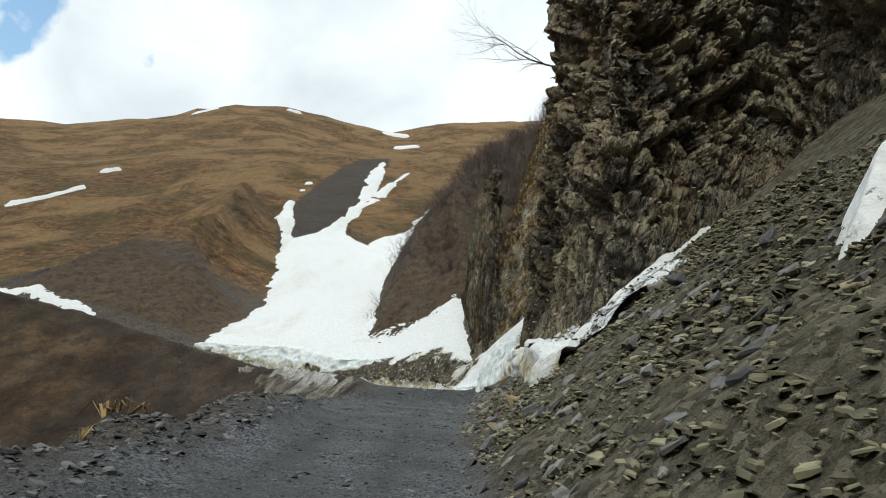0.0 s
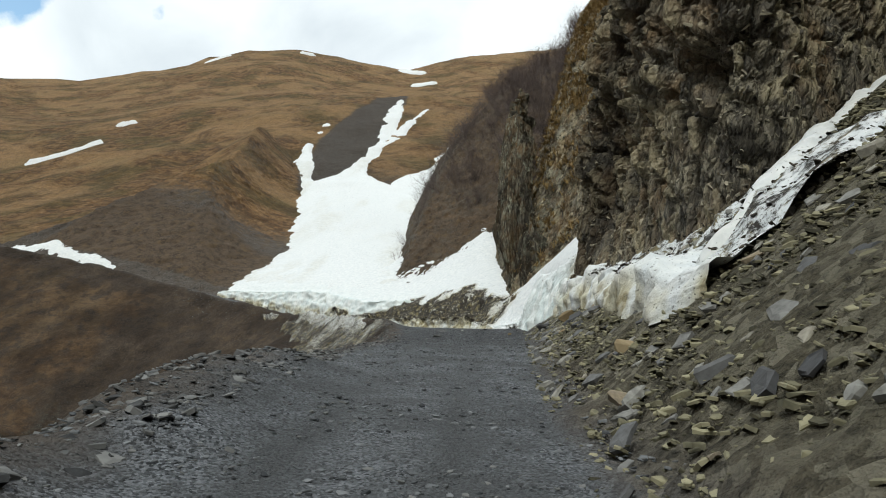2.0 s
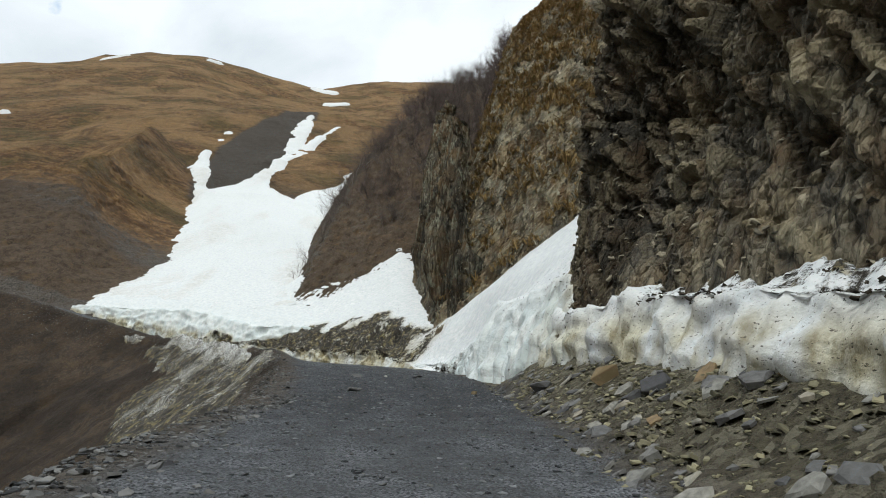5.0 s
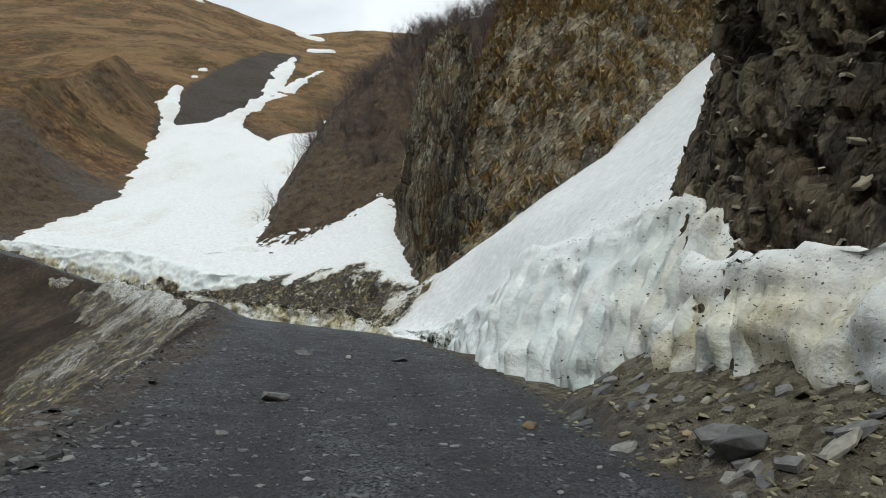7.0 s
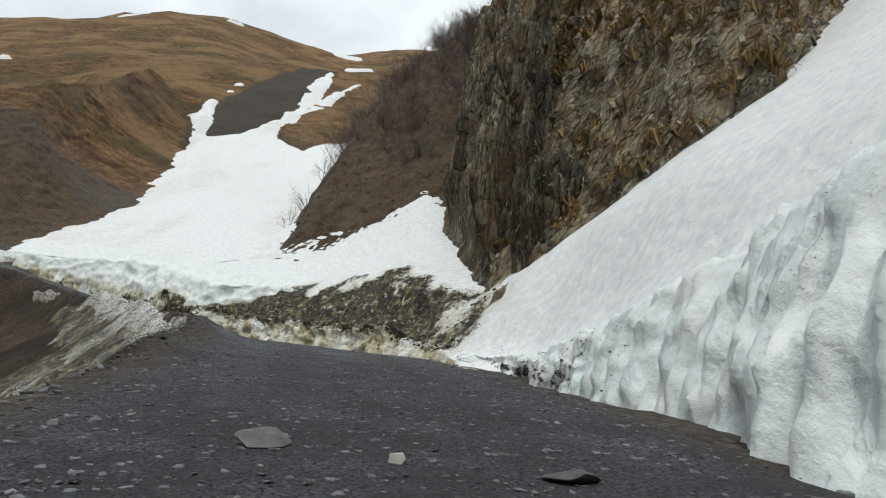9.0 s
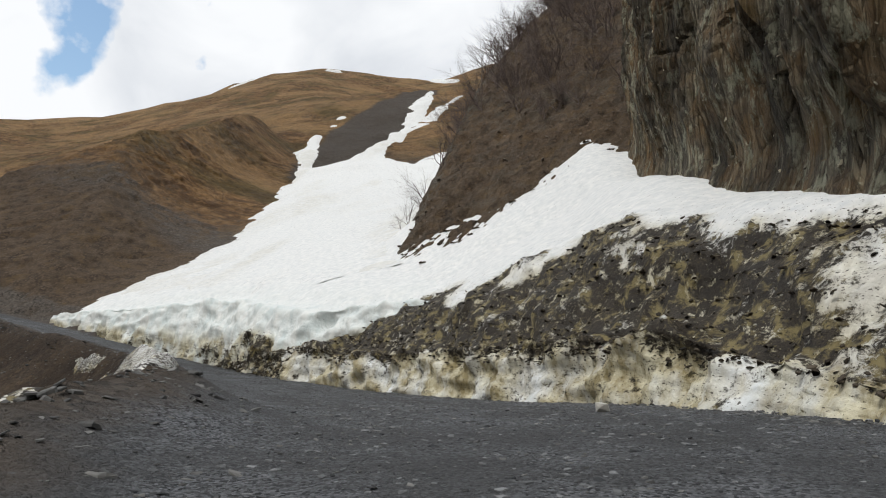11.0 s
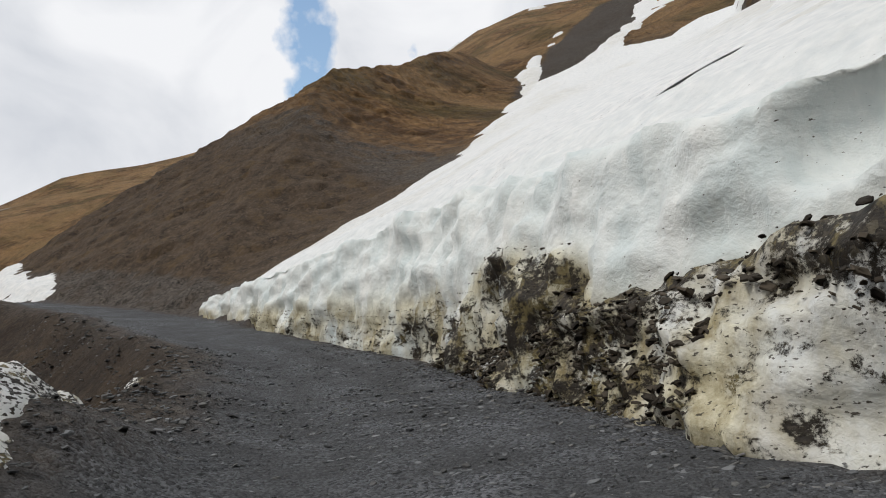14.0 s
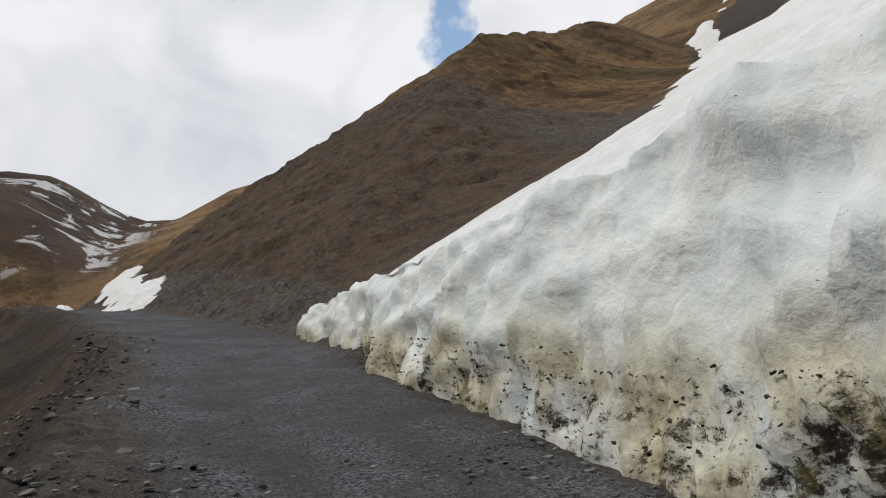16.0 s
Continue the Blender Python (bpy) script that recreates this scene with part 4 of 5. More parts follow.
def bank_surface(x, y):
    low = 5.1 + 0.75 * (x - 3.2) + 0.085 * (y - 30) - 0.3 * smooth(33, 36, y)
    return smax(low - 2.0 * smooth(24, 18, y), 0.3 + 0.087 * y + scree_slope_at(y) * (x - 1.0) - 1.5 * smooth(22, 28, y), 0.5)


def bank_dirt(x, y, z, isw, u, v):
    n = fbm(x / 1.5, y / 1.5, z / 1.5, 3, 720)
    return dict(dirt=0.24 + 0.26 * smooth(0.9, 1.8, v + n), ice=isw * 0.2, stain=smooth(1.2, 0.3, v) * 0.9 + 0 * x, chips=0.7 + 0 * x)


wall_snow("snow_bank", "dirty undercut snow bank against the cliff foot", arc_at(1.0, 14.6), arc_at(2.55, 36.2), 3.0,
          lambda u: 0.4 + 0.7 * smooth(0.0, 0.2, u) + 0.4 * smooth(0.3, 0.65, u) * (1 - 0.4 * smooth(0.85, 1.0, u)), bank_surface, 26, bank_dirt, 2.0, 560,
          rise=None, set_back=lambda u: 1.4 + 0.4 * smooth(0.06, 0.0, u) + 0.35 * smooth(0.2, 0.5, u) - 0.4 * smooth(0.75, 1.0, u), cups=0.5)


def tongue_dirt(x, y, z, isw, u, v):
    n = fbm(x / 2.4, y / 2.4, z / 2.4, 4, 730)
    heavy = smooth(0.09, 0.22, u + 0.12 * n) * smooth(4.4, 3.4, v + 2.6 * n)
    wallp = smooth(1.15, 0.75, v + 0.4 * n)
    return dict(dirt=np.clip(0.06 + heavy * (0.64 - 0.10 * smooth(0.75, 0.95, u) - 0.30 * wallp * (1 - 0.8 * smooth(0.79, 0.88, u))), 0, 1), ice=0.3 * wallp, stain=np.clip(smooth(1.3, 0.6, v) + heavy, 0, 1) * 0.95, chips=0.35 + 0.4 * smooth(7, 3, v + n))


def debris_surface(x, y):
    return smax(tongue_surface(x, y), gully_surface(x, y) - 6 * smooth(66, 74, y), 1.0) - 0.7 * smooth(-16, -20, x) - 3.2 * smooth(63.5, 58.5, y) + 0.7 * np.exp(-((x - 2.2) / 2.2) ** 2) * smooth(75, 82, y)


wall_snow("debris_snow_bank", "snow bank buried under dark earth and slate debris", arc_at(2.2, 58), arc_at(-19.5, 92.6), 24,
          lambda u: -0.15 + (0.5 * smooth(0, 0.13, u) + 1.15 * smooth(0.15, 0.33, u)) * (1 - 0.70 * smooth(0.80, 1.0, u)), debris_surface, 80, tongue_dirt, 3.4, 590)


def snow_patch(name, label, rows, step, thick, dirt, k, rough=1.0):
    """A remnant of snow lying on the ground, with a ragged outline."""
    rows = np.array(rows, float)
    m = rows[:, 2].max() + 3 * rough
    X, Y = np.meshgrid(np.arange(rows[:, 0].min() - m, rows[:, 0].max() + m, step), np.arange(rows[:, 1].min() - m, rows[:, 1].max() + m, step))
    ins = capsule(X, Y, rows) + rough * (0.9 * fbm(X / 3 / rough, Y / 3 / rough, 0, 4, k) + 0.3 * fbm(X / rough, Y / rough, 0, 2, k + 4))
    Z = ground_z(X, Y) + thick * smooth(-0.1, 1.2 * rough, ins) - 0.25 * smooth(0.1, -0.4 * rough, ins) + (0.10 + 0.12 * (dirt > 0.3)) * fbm(X / 0.5, Y / 0.5, 0, 4, k + 6)
    v, f, at = compact(np.stack([X, Y, Z], -1).reshape(-1, 3), grid_faces(*X.shape, ins > -0.35 * rough), dict(dirt=np.full(X.shape, dirt) * (1 + (dirt > 0.3) * 0.45 * fbm(X / 2.2, Y / 2.2, 0, 3, k + 9)), ice=0 * X, mixed=np.full(X.shape, float(dirt > 0.3)), stain=np.full(X.shape, dirt * 0.6), chips=np.full(X.shape, 0.1 + 0.6 * dirt)))
    return tagged(new(name, mesh_from(name, v, f, SNOW, at)), label, "snow patch", group="snow patches")


snow_patch("snow_patch", "old snow patch beside the road under the spur", [(-55.5, 105.9, 0.6), (-61, 107.6, 1.3), (-68, 109.6, 1.5), (-76, 112, 1.2)], 0.25, 0.4, 0.1, 800)
snow_patch("snow_patch", "small snow patch where the road bends away", [(-84, 112, 0.9), (-88, 112.5, 0.7)], 0.3, 0.9, 0.1, 810)
for i, rows in enumerate(([(-172, 251, 2.5), (-158, 270, 1.6)], [(-171, 306, 1.6), (-166, 311, 1.2)], [(-50, 590, 6.0), (-35, 600, 4.0)], [(-70, 664, 7.0), (-50, 650, 4.0)], [(-268, 628, 5.0), (-254, 640, 3.5)], [(-174, 640, 3.5), (-166, 642, 3.0)])):
    snow_patch("snow_patch", "small remnant of snow on the high grass slope", rows, 0.9, 1.6, 0.0, 820 + 10 * i, 1.0)
snow_patch("snow_strip", "narrow strip of old snow along the cliff above the scree", [(3.6, 16.2, 0.5), (5.0, 17.3, 0.6), (6.8, 18.7, 0.55), (9.2, 20.5, 0.45), (11.6, 22.2, 0.2)], 0.1, 0.4, 0.29, 970, 0.45)
def verge_rows(*rows):
    """Rows of a patch, given by the station's y at the road's edge, the distance past the verge and the half width."""
    i = [int(np.argmin(np.abs(ROAD[:1000, 1] - r[0]))) for r in rows]
    return [tuple(ROAD[k, :2] - RIGHT[k] * (ROAD[k, 3] + r[1])) + (r[2],) for k, r in zip(i, rows)]


snow_patch("dirty_snow_patch", "dirty melting snow mixed with chips on the road's outer bank",
           verge_rows((60, 2.2, 1.0), (68, 2.6, 1.5), (75, 2.7, 1.7), (82, 2.4, 1.5), (88, 2.2, 1.1), (91, 2.0, 0.5)), 0.14, 0.3, 0.80, 900)
snow_patch("dirty_snow_patch", "whiter core of a melting snow remnant on the outer bank",
           verge_rows((72, 1.6, 0.4), (77, 1.3, 0.9), (81, 1.1, 1.1), (85.5, 1.0, 1.1), (89, 1.2, 0.6)), 0.12, 0.35, 0.56, 950, 0.5)
snow_patch("dirty_snow_patch", "dirty melting snow full of chips down the outer slope",
           verge_rows((46, 3.6, 1.2), (52, 4.2, 2.2), (60, 5.6, 2.8), (68, 6.6, 3.2), (76, 6.6, 2.8), (84, 5.6, 1.8)), 0.2, 0.3, 0.84, 920)
snow_patch("dirty_snow_patch", "small dirty snow remnant at the outer edge of the road", verge_rows((93.4, 1.5, 0.3), (94.6, 1.7, 0.5), (95.8, 1.9, 0.3)), 0.12, 0.25, 0.76, 940, 0.4)

# ---- stones ----
rng = np.random.default_rng(7)


def slab(k):
    """An angular slab of slate, about one unit across: verts and triangles."""
    r = np.random.default_rng(1000 + k)
    n = int(r.integers(5, 8))
    a = np.sort(np.linspace(0, 2 * np.pi, n, endpoint=False) + r.uniform(-0.35, 0.35, n))
    rad = r.uniform(0.26, 0.62, n)
    h = r.uniform(0.05, 0.15)
    asp = r.uniform(0.6, 1.0)
    bot = np.stack([rad * np.cos(a), asp * rad * np.sin(a), -h + r.uniform(-0.05, 0.05, n)], 1)
    mid = np.stack([1.06 * rad * np.cos(a), 1.06 * asp * rad * np.sin(a), h * 0.5 + r.uniform(-0.06, 0.06, n)], 1)
    sc = r.uniform(0.72, 0.92)
    top = np.stack([sc * rad * np.cos(a) + r.uniform(-0.05, 0.05), sc * asp * rad * np.sin(a), h + r.uniform(-0.05, 0.05, n)], 1)
    v = np.vstack([bot, mid, top, [[0, 0, h * 1.1]]])
    f = []
    for i in range(n):
        j = (i + 1) % n
        for lo in (0, n):
            f += [(lo + i, lo + j, lo + n + j), (lo + i, lo + n + j, lo + n + i)]
        f.append((2 * n + i, 2 * n + j, 3 * n))
    return v, np.array(f)


SLABS = [slab(k) for k in range(14)]
SPLINTERS = [(v[:, [2, 1, 0]] * np.array([1.3, 0.75, 1.5]), f[:, ::-1]) for v, f in SLABS]      # slabs on edge


def turn_matrices(n, tilt, r):
    """Random turns about z, then a lean of up to tilt."""
    a, b, c = r.uniform(0, 2 * np.pi, n), r.uniform(-tilt, tilt, n), r.uniform(-tilt, tilt, n)
    ca, sa, cb, sb, cc, sc = np.cos(a), np.sin(a), np.cos(b), np.sin(b), np.cos(c), np.sin(c)
    z, o = np.zeros(n), np.ones(n)
    Rz = np.stack([ca, -sa, z, sa, ca, z, z, z, o], 1).reshape(n, 3, 3)
    Rx = np.stack([o, z, z, z, cb, -sb, z, sb, cb], 1).reshape(n, 3, 3)
    Ry = np.stack([cc, z, sc, z, o, z, -sc, z, cc], 1).reshape(n, 3, 3)
    return Rx @ Ry @ Rz


def scattered(name, label, category, x, y, size, material, tilt=0.35, sink=0.25, shapes=None, z=None, kind="stuff", parent=None):
    """Many small pieces joined into one mesh on the ground."""
    shapes = shapes or SLABS
    z = ground_z(x, y) if z is None else z
    pick = rng.integers(0, len(shapes), len(x))
    R = turn_matrices(len(x), tilt, rng)
    V, F, n0 = [], [], 0
    for k, (v, f) in enumerate(shapes):
        w = np.where(pick == k)[0]
        if not len(w):
            continue
        q = np.einsum("nij,vj->nvi", R[w], v) * size[w, None, None]
        q += np.stack([x[w], y[w], z[w] + size[w] * (0.2 - sink)], 1)[:, None]
        V.append(q.reshape(-1, 3))
        F.append((f[None] + (n0 + np.arange(len(w)) * len(v))[:, None, None]).reshape(-1, 3))
        n0 += len(w) * len(v)
    me = mesh_from(name, np.vstack(V), np.vstack(F), material, flat=True)
    ob = new(name, me)
    if parent:
        ob.parent = parent
    return tagged(ob, label, category, kind=kind)


def along(n, y0, y1, d0, d1, power=1.0):
    """Points beside the road's right edge: stations between two y, distances d0..d1."""
    s = rng.uniform(arc_at(*point_at(y0)), arc_at(*point_at(y1)), n)
    d = d0 + (d1 - d0) * rng.uniform(0, 1, n) ** power
    x = np.interp(s, ARC, ROAD[:, 0]) + np.interp(s, ARC, RIGHT[:, 0]) * d
    y = np.interp(s, ARC, ROAD[:, 1]) + np.interp(s, ARC, RIGHT[:, 1]) * d
    return x, y


def point_at(y):
    i = int(np.argmin(np.abs(ROAD[:1000, 1] - y)))
    return ROAD[i, 0], ROAD[i, 1]


def sizes(n, lo, hi, power=2.5):
    return lo + (hi - lo) * rng.uniform(0, 1, n) ** power


x, y = along(24000, -6, 37, -0.3, 6.5, 0.9)
scattered("scree_chips", "loose slate chips of the scree slope", "scree", x, y, sizes(24000, 0.04, 0.21, 2.8), SCREE_STONE, 0.5)
x, y = along(22000, -2, 101, -9, 0.3)
idx_, d_ = edge_frame(x, y)
ok = -d_ < ROAD[idx_, 3] + 0.4
scattered("road_gravel", "grey slate gravel strewn over the road", "gravel", x[ok], y[ok], sizes(int(ok.sum()), 0.02, 0.10, 4.0), VERGE_STONE, 0.3)
x, y = along(46000, 2, 100, -7.4, 0.2)
idx_, d_ = edge_frame(x, y)
ok = -d_ < ROAD[idx_, 3] + 0.8
x, y = x[ok], y[ok]
scattered("road_chips", "flat slate chips bedded in the gravel road", "gravel", x, y, sizes(len(x), 0.025, 0.13, 4.0), ROAD_STONE, 0.25, 0.28)
x, y = along(3200, 60, 102, -0.9, 0.5)
scattered("edge_gravel", "gravel and clods along the foot of the snow", "gravel", x, y, sizes(3200, 0.03, 0.14, 3), VERGE_STONE, 0.4)
s_ = rng.uniform(ARC[0] + 45, arc_at(-40, 103), 5200)
w_ = np.interp(s_, ARC, ROAD[:, 3]) + rng.normal(0.5, 0.9, 5200) + 2.2 * rng.uniform(0, 1, 5200) ** 2
x = np.interp(s_, ARC, ROAD[:, 0]) - np.interp(s_, ARC, RIGHT[:, 0]) * w_
y = np.interp(s_, ARC, ROAD[:, 1]) - np.interp(s_, ARC, RIGHT[:, 1]) * w_
scattered("verge_rubble", "broken slate rubble along the outer verge", "rubble", x, y, sizes(5200, 0.05, 0.22, 3), VERGE_STONE, 0.5)

x, y = along(7000, 2, 36, -9, -3.4)
idx_, d_ = edge_frame(x, y)
ok = (-d_ > ROAD[idx_, 3] - 0.5) & (-d_ < ROAD[idx_, 3] + 2.6)
scattered("verge_slabs", "pile of dark slate slabs along the outer verge", "rubble", x[ok], y[ok], sizes(int(ok.sum()), 0.05, 0.24, 3.0), VERGE_STONE, 0.5)


def lying_on(name, label, host, n, least, lo, hi, material):
    """Chips on a snow surface, where its dirt is thick enough."""
    P, dirt = SURFACE[host]
    at = np.where(dirt > least)[0]
    q = P[rng.choice(at, n)] + np.column_stack([rng.uniform(-0.12, 0.12, (n, 2)), np.zeros(n)])
    scattered(name, label, "debris", q[:, 0], q[:, 1], sizes(n, lo, hi, 3.0), material, 0.7, 0.25, None, q[:, 2])


lying_on("debris_chips", "slate chips and earth clods strewn over the snow", "debris_snow_bank", 12000, 0.40, 0.03, 0.17, DARK_STONE)


def contact_debris(n):
    """Earth and chips that slid from the bare slope on to the snow beneath it."""
    P = SURFACE["debris_snow_bank"][0]
    gap = P[:, 2] - np.maximum(earth(P[:, 0], P[:, 1]) - 1.6, rib(P[:, 0], P[:, 1]) - 3.0)
    at = np.where((gap > 0.0) & (P[:, 1] > 82) & (rng.uniform(0, 1, len(P)) < np.exp(-gap / 0.55)))[0]
    q = P[rng.choice(at, n)] + np.column_stack([rng.uniform(-0.2, 0.2, (n, 2)), np.zeros(n)])
    scattered("contact_debris", "brown earth clods and slate chips slid on to the snow edge", "debris", q[:, 0], q[:, 1], sizes(n, 0.04, 0.24, 2.6), EARTH_CLOD, 0.7, 0.25, None, q[:, 2])


contact_debris(9000)
lying_on("wall_chips", "slate chips stuck in the dirty foot of the snow", "snow_fan_wall", 9000, 0.16, 0.015, 0.07, DARK_STONE)
lying_on("gully_chips", "slate chips and twigs scattered over the snow tongue", "gully_snow", 2600, 0.02, 0.02, 0.07, DARK_STONE)
lying_on("bank_chips", "slate chips scattered over the snow bank", "snow_bank", 2600, 0.30, 0.03, 0.15, DARK_STONE)


def jutting(name, label, host, n, lo, hi, material, shapes, zmax, tilt=1.3):
    """Broken pieces standing out of a rock face."""
    P = FACE[host]
    P = P[P[:, 2] < zmax]
    q = P[rng.integers(0, len(P), n)]
    scattered(name, label, "rock", q[:, 0], q[:, 1], sizes(n, lo, hi, 2.5), material, tilt, 0.2, shapes, q[:, 2])


jutting("cliff_slabs", "broken slate slabs jutting from the cliff face", "rock_cliff", 7000, 0.07, 0.28, CLIFF_STONE, SLABS, 24, 1.0)
jutting("wall_splinters", "upright slate splinters of the fluted wall", "rib_wall", 1500, 0.06, 0.22, RIB_STONE, SPLINTERS, 45)

scree = tagged(new("scree_slope", None), "fan of fallen slate slabs under the cliff", "scree", kind="structure")
SLAB_MESH = [mesh_from("slab", v, f, STONE, flat=True) for v, f in SLABS]


def lay_slabs(n, y0, y1, d0, d1, lo, hi, power=1.0):
    x, y = along(n, y0, y1, d0, d1, power)
    z, sz = ground_z(x, y), sizes(n, lo, hi, 2.2)
    for i in range(n):
        ob = new("slab", SLAB_MESH[int(rng.integers(0, len(SLAB_MESH)))])
        ob.parent = scree
        m = pose(x[i], y[i], z[i] + 0.04 * sz[i], rng.uniform(-16, 16), (-42 if y[i] < 17 else -33) + rng.uniform(-16, 16), 0) @ pose(0, 0, 0, 0, 0, rng.uniform(0, 360))
        ob.matrix_basis = m @ Matrix.Diagonal((sz[i], sz[i], sz[i], 1))


lay_slabs(260, 5, 24, -0.2, 4.0, 0.16, 0.48)
lay_slabs(150, 22, 37, -0.2, 2.0, 0.16, 0.5, 1.2)

# ---- grass ----


def tuft(k, blades=9, length=0.5):
    """A drooping tuft: narrow bent blades, each of two pieces."""
    r = np.random.default_rng(2000 + k)
    v, f = [], []
    for i in range(blades):
        a, l, w = r.uniform(0, 2 * np.pi), length * r.uniform(0.6, 1.2), 0.026
        o = np.array([math.cos(a), math.sin(a), 0])
        t = np.array([-o[1], o[0], 0]) * w
        b = o * 0.05 * r.uniform(0, 1)
        m = b + o * l * 0.35 + np.array([0, 0, l * 0.75])
        e = b + o * l * 0.95 + np.array([0, 0, l * r.uniform(0.25, 0.7)])
        n = len(v)
        v += [b - t, b + t, m + t * 0.8, m - t * 0.8, e]
        f += [(n, n + 1, n + 2), (n, n + 2, n + 3), (n + 3, n + 2, n + 4)]
    return np.array(v), np.array(f)


TUFTS = [tuft(k) for k in range(8)]
q = FACE["rock_rib"]
q = q[rng.integers(0, len(q), 48000)]
q = q[(q[:, 2] > gully_surface(q[:, 0], q[:, 1]) + 0.3) & (q[:, 2] > tongue_surface(q[:, 0], q[:, 1])) & (q[:, 2] > 12 + 3 * fbm(q[:, 0] / 4, q[:, 1] / 4, 0, 2, 33)) & (q[:, 2] < 60) & (fbm(q[:, 0] / 2.2, q[:, 1] / 2.2, q[:, 2] / 2.2, 3, 34) > -0.05)]
scattered("rib_grass", "golden dry grass tufts hanging on the rock rib", "grass", q[:, 0], q[:, 1], sizes(len(q), 0.6, 1.7, 1.5), GRASS, 0.5, 0.3, TUFTS, q[:, 2])
jutting("rib_slabs", "grey slate slabs jutting from the rock rib", "rock_rib", 9000, 0.10, 0.45, RIB_STONE, SPLINTERS, 52, 0.7)
jutting("slope_stones", "dark stones sticking out of the earth slope", "earth_slope", 2600, 0.08, 0.4, EARTH_STONE, SLABS, 45)
x, y = rng.uniform(-40, -4, 9000), rng.uniform(0, 90, 9000)
idx_, d_ = edge_frame(x, y)
off_ = -d_ - ROAD[idx_, 3]
sel = (off_ > 0.6) & (off_ < 24) & (fbm(x / 7, y / 7, 0, 4, 90) > -0.02) & (fbm(x / 1.8, y / 1.8, 0, 2, 91) > 0.0) & ((y < 20) | (off_ > 7)) & (y < 62)
scattered("bank_grass", "dry grass clumps on the steep outer bank", "grass", x[sel], y[sel], sizes(int(sel.sum()), 0.5, 1.3, 1.5), GRASS, 0.4, 0.2, TUFTS)

# ---- bare shrubs and trees ----


def branches(k, height, spread, levels, forks, girth=0.011):
    """Tapering three-sided limbs of one leafless stem: the stem, and its twigs."""
    r = np.random.default_rng(3000 + k)
    parts = [([], []), ([], [])]

    def limb(p, d, l, w, lev):
        V, F = parts[min(lev, 1)]
        n = 3 if lev else 5
        pts = [p]
        for i in range(n):
            d = d + r.normal(0, 0.15, 3)
            d[2] += 0.05
            d /= np.linalg.norm(d)
            pts.append(pts[-1] + d * l / n)
        up = np.array([0.3, 0.5, 0.8])
        for i, q in enumerate(pts):
            ww = w * (1 - 0.7 * i / n)
            s = np.cross(d, up)
            s /= np.linalg.norm(s) + 1e-9
            t = np.cross(d, s)
            b = len(V)
            for j in range(3):
                a = 2 * np.pi * j / 3
                V.append(q + ww * (math.cos(a) * s + math.sin(a) * t))
            if i:
                for j in range(3):
                    j2 = (j + 1) % 3
                    F.append((b - 3 + j, b - 3 + j2, b + j2))
                    F.append((b - 3 + j, b + j2, b + j))
        if lev < levels:
            for _ in range(forks[lev]):
                i = int(r.integers(1, n + 1))
                dd = d + r.normal(0, spread, 3)
                dd[2] = dd[2] * 0.7 + 0.25
                dd /= np.linalg.norm(dd)
                limb(pts[i], dd, l * r.uniform(0.42, 0.7), w * (1 - 0.7 * i / n) * 0.65, lev + 1)

    d = np.array([r.normal(0, 0.3), r.normal(0, 0.3), 1.0])
    limb(np.array([r.normal(0, 0.06), r.normal(0, 0.06), -0.15]), d / np.linalg.norm(d), height * 0.62, girth * height, 0)
    return [(np.array(V), np.array(F)) for V, F in parts]


def plant_parts(k, stems, height, spread, forks, stem_mat, twig_mat, girth):
    out = []
    for j in range(stems):
        (sv, sf), (tv, tf) = branches(k * 10 + j, height, spread, 3, forks, girth)
        out.append((mesh_from("stem", sv, sf, stem_mat), mesh_from("twigs", tv, tf, twig_mat)))
    return out


def plant(name, label, category, group, parts, place, scale, lean=(0, 0), turn=0.0):
    ob = new(name, None)
    ob.matrix_basis = pose(*place, lean[0], lean[1], 0) @ pose(0, 0, 0, 0, 0, turn)
    for stem, twigs in parts:
        c = new("stem" if name == "shrub" else "trunk", stem)
        c.parent = ob
        c.scale = (scale, scale, scale)
        t = new("crown", twigs)
        t.parent = c
    return tagged(ob, label, category, group)


SHRUB = [plant_parts(k, 3, 2.6, 0.6, (7, 4, 2), TWIG, TWIG, 0.013) for k in range(6)]
TREE = [plant_parts(20 + k, 1, 6.0, 0.45, (10, 5, 3), BARK if k else TWIG, TWIG, 0.010) for k in range(3)]


def ridge_top(x, y):
    return np.maximum(np.maximum(rib(x, y), earth(x, y)), ground_z(x, y, False))


n = 0
BRUSH = [(np.vstack([v for v, _ in q]), np.vstack([f + o for (_, f), o in zip(q, np.cumsum([0] + [len(v) for v, _ in q[:-1]]))])) for q in (sum((branches(900 + 10 * k + j, 2.6, 0.6, 3, (7, 4, 2), 0.013) for j in range(3)), []) for k in range(4))]
brush = []
while n < 440:
    px, py = (rng.uniform(-2, 30), rng.uniform(92, 165)) if n < 180 else (rng.uniform(-9, 4), rng.uniform(98, 130))
    if n > 240:
        py = rng.uniform(112, 152)
        px = rng.uniform(0.03, 0.17) * py
    pz = float(ridge_top(np.array([px]), np.array([py]))[0])
    if pz < 25 or pz > 73 or px > 0.26 * py - 12:
        continue
    if n >= 285:
        brush.append((px, py, pz))
        n += 1
        continue
    plant("shrub", "leafless brown shrub rooted on the steep slope", "shrub", "shrubs on the slope", SHRUB[n % 6], (px, py, pz - 0.1), float(rng.uniform(0.9, 2.0) + (0.5 if n > 240 else 0)), (0, -10), float(rng.uniform(0, 360)))
    n += 1
brush = np.array(brush)
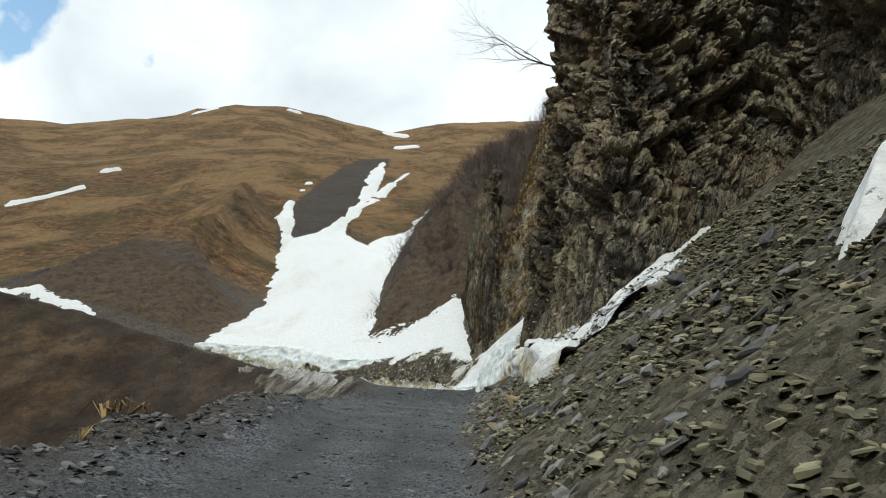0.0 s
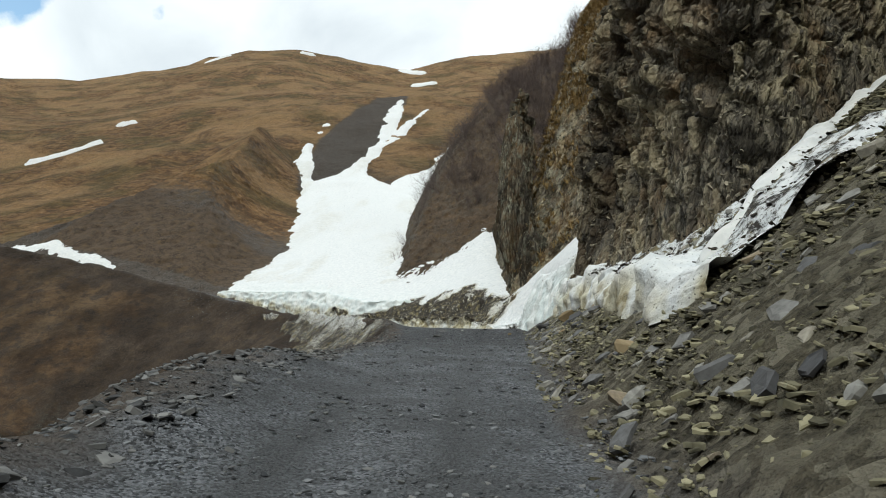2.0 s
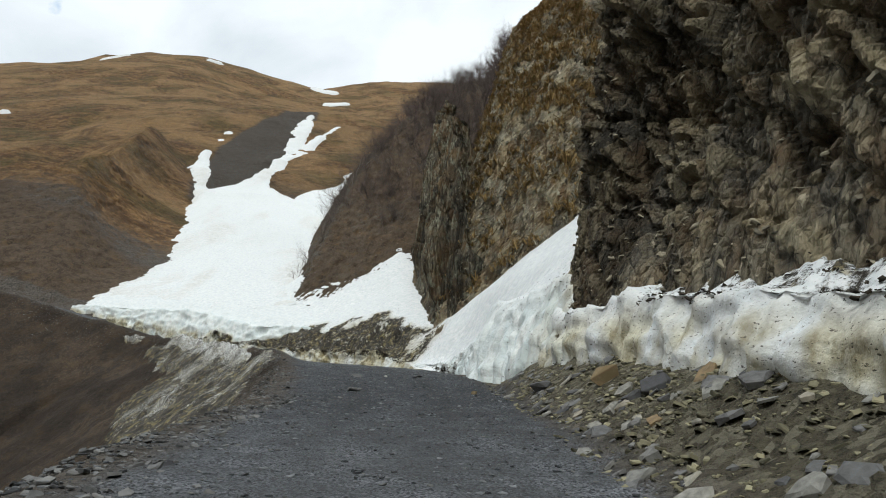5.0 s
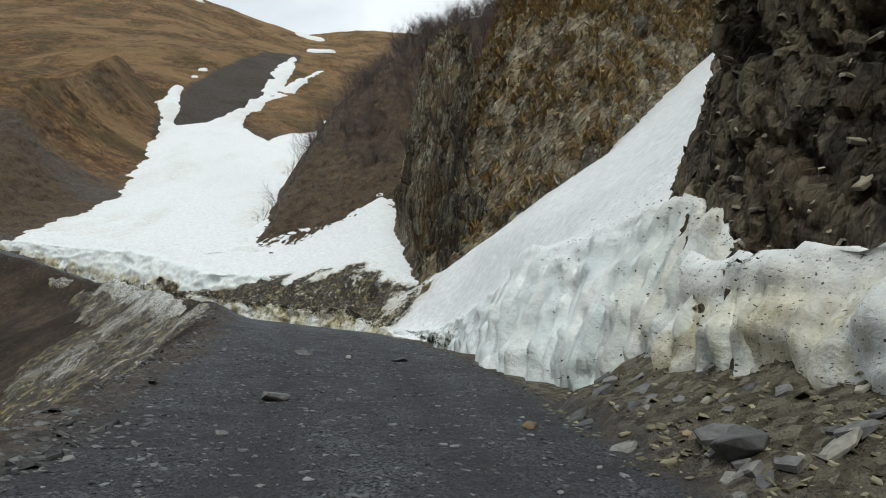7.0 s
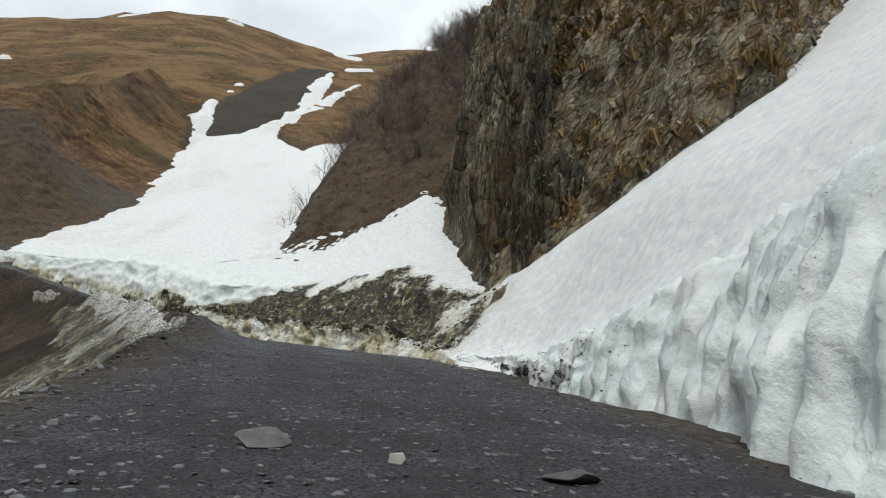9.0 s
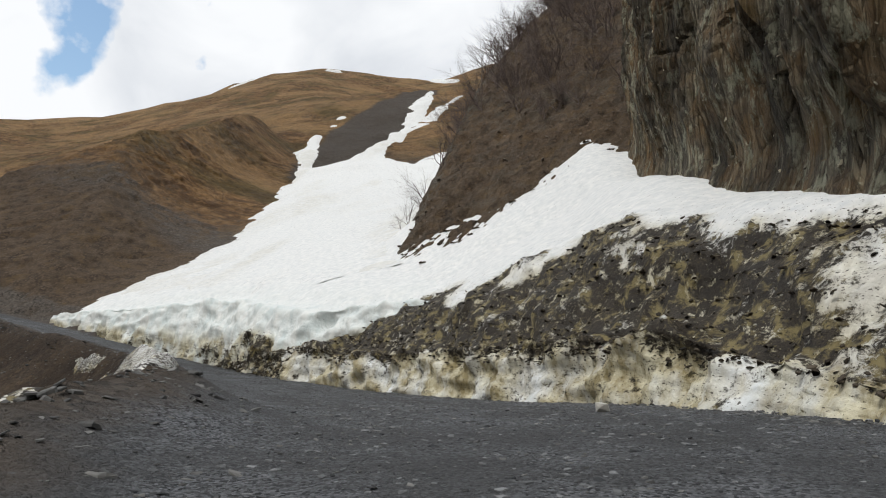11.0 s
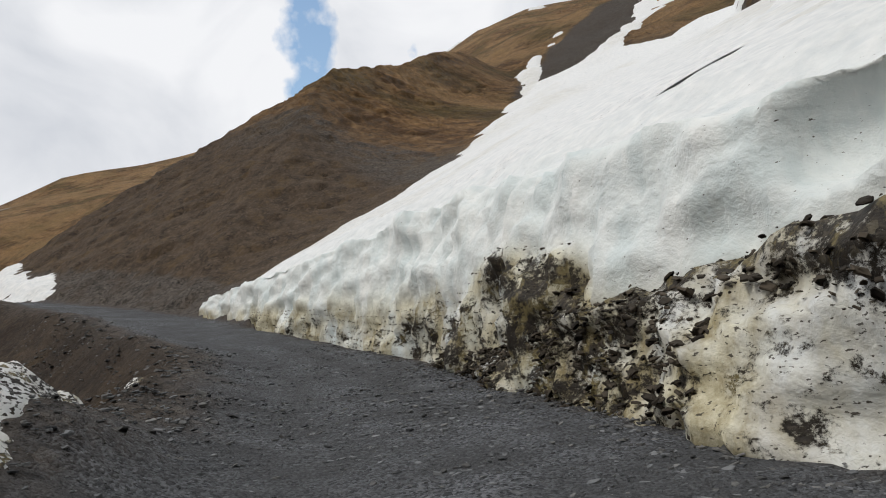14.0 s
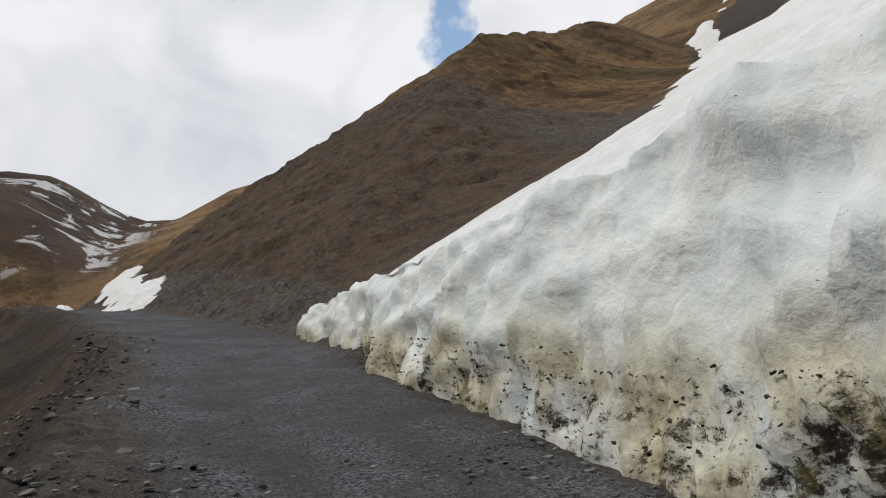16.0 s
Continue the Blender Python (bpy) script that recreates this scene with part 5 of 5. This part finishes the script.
scattered("ridge_brush", "thicket of leafless brush along the ridge", "brush", brush[:, 0], brush[:, 1], sizes(len(brush), 1.3, 2.5, 1.0), TWIG, 0.15, 0.2, BRUSH, brush[:, 2])
for px, py, s in ((-10.4, 103.6, 1.5), (-9.4, 105.5, 1.3), (-8.2, 108, 1.5), (-9.8, 106.5, 1.0), (-6.8, 111, 1.3)):
    pz = float(ridge_top(np.array([px]), np.array([py]))[0])
    plant("shrub", "large leafless shrub overhanging the snow", "shrub", "shrubs on the slope", SHRUB[int(s * 10) % 6], (px, py, pz - 0.1), s, (0, -28), 40 * s)
for px, py, s in ((-6.4, 116, 0.9), (-5.6, 119, 1.0), (-4.8, 122, 1.1), (-3.8, 124, 1.0), (-2.9, 127, 0.9), (-1.8, 129, 1.1), (-5.0, 117, 0.8), (-0.6, 126, 1.0), (7.5, 80, 1.0), (6.6, 94, 0.9)):
    pz = float(ridge_top(np.array([px]), np.array([py]))[0])
    plant("tree", "slender leafless birch on the crest of the slope", "tree", "bare trees", TREE[1 + int(px * 10) % 2], (px, py, pz - 0.2), s, (0, -12), 70 * px)
plant("tree", "gnarled leafless tree growing out of the cliff edge", "tree", "bare trees", TREE[0], (5.8, 33.5, 22.3), 1.25, (10, -58), 10)

# ---- single stones that stand out ----


def boulder(label, x, y, size, k, squash=0.7, colour=None, sink=0.2, turn=0):
    """An angular broken block: the hull of a few points, with blunted edges."""
    bm = bmesh.new()
    r = np.random.default_rng(5000 + k)
    for p in r.uniform(-0.5, 0.5, (13, 3)):
        p = p / (np.abs(p) ** 3).sum() ** (1 / 3) * r.uniform(0.38, 0.5)
        bm.verts.new(p)
    bmesh.ops.convex_hull(bm, input=bm.verts)
    loose = [v for v in bm.verts if not v.link_faces]
    bmesh.ops.delete(bm, geom=loose, context="VERTS")
    bmesh.ops.dissolve_limit(bm, angle_limit=radians(9), verts=bm.verts, edges=bm.edges)
    bmesh.ops.bevel(bm, geom=list(bm.edges), offset=0.018, segments=1, affect="EDGES")
    me = bpy.data.meshes.new("boulder")
    bm.to_mesh(me)
    bm.free()
    me.materials.append(colour or STONE)
    ob = new("boulder", me)
    z = float(ground_z(np.array([x]), np.array([y]))[0])
    ob.matrix_basis = pose(x, y, z + size * squash * (0.42 - sink), r.uniform(-8, 8), r.uniform(-8, 8), turn) @ Matrix.Diagonal((size, size * 0.75, size * squash, 1))
    return tagged(ob, label, "boulder")


OCHRE = mat_plain("ochre_stone", rgb(0.20, 0.15, 0.085), rgb(0.36, 0.29, 0.18), 7.0)
PALE = mat_plain("pale_stone", rgb(0.34, 0.34, 0.32), rgb(0.55, 0.54, 0.50), 9.0)
boulder("ochre-brown angular boulder under the snow bank", 3.3, 29.5, 0.8, 1, 0.7, OCHRE, 0.2, 30)
boulder("dark grey boulder among the slabs under the snow", 3.2, 27.2, 0.8, 2, 0.6, None, 0.3, 80)
boulder("grey boulder at the foot of the snow bank", 2.8, 32.6, 0.8, 3, 0.5, None, 0.3, 10)
boulder("flat slate slab lying on the road", -1.6, 44.4, 0.7, 4, 0.22, None, 0.1, 60)
boulder("small pale stone lying on the road", -0.5, 43.6, 0.18, 5, 0.7, PALE, 0.1, 0)
boulder("thin dark slab lying on the road", 0.7, 43.1, 0.5, 6, 0.25, None, 0.1, 130)
boulder("brown slab half sunk in the road", -1.7, 37.2, 0.5, 7, 0.4, None, 0.2, 20)
boulder("small yellowish stone on the road", 1.6, 35.1, 0.22, 8, 0.7, OCHRE, 0.1, 0)
boulder("large grey slab at the foot of the scree", 1.3, 13.3, 0.6, 9, 0.4, None, 0.1, 70)
boulder("grey slab among the verge rubble", -4.9, 19.2, 0.9, 10, 0.45, None, 0.15, 150)
boulder("yellow-stained slab standing in the scree", 1.9, 15.6, 0.36, 11, 0.8, OCHRE, 0.15, 40)
boulder("dark block perched on the scree slope", 4.6, 12.4, 0.55, 12, 0.6, None, 0.15, 15)
boulder("pale stone on the gravel beside the debris bank", -1.6, 67.6, 0.3, 13, 0.7, PALE, 0.1, 0)
snow_patch("snow_block", "dirty block of old snow stuck on the scree", [(4.4, 6.5, 0.25), (5.1, 7.0, 0.45), (5.8, 7.6, 0.4)], 0.08, 0.6, 0.30, 960, 0.5)
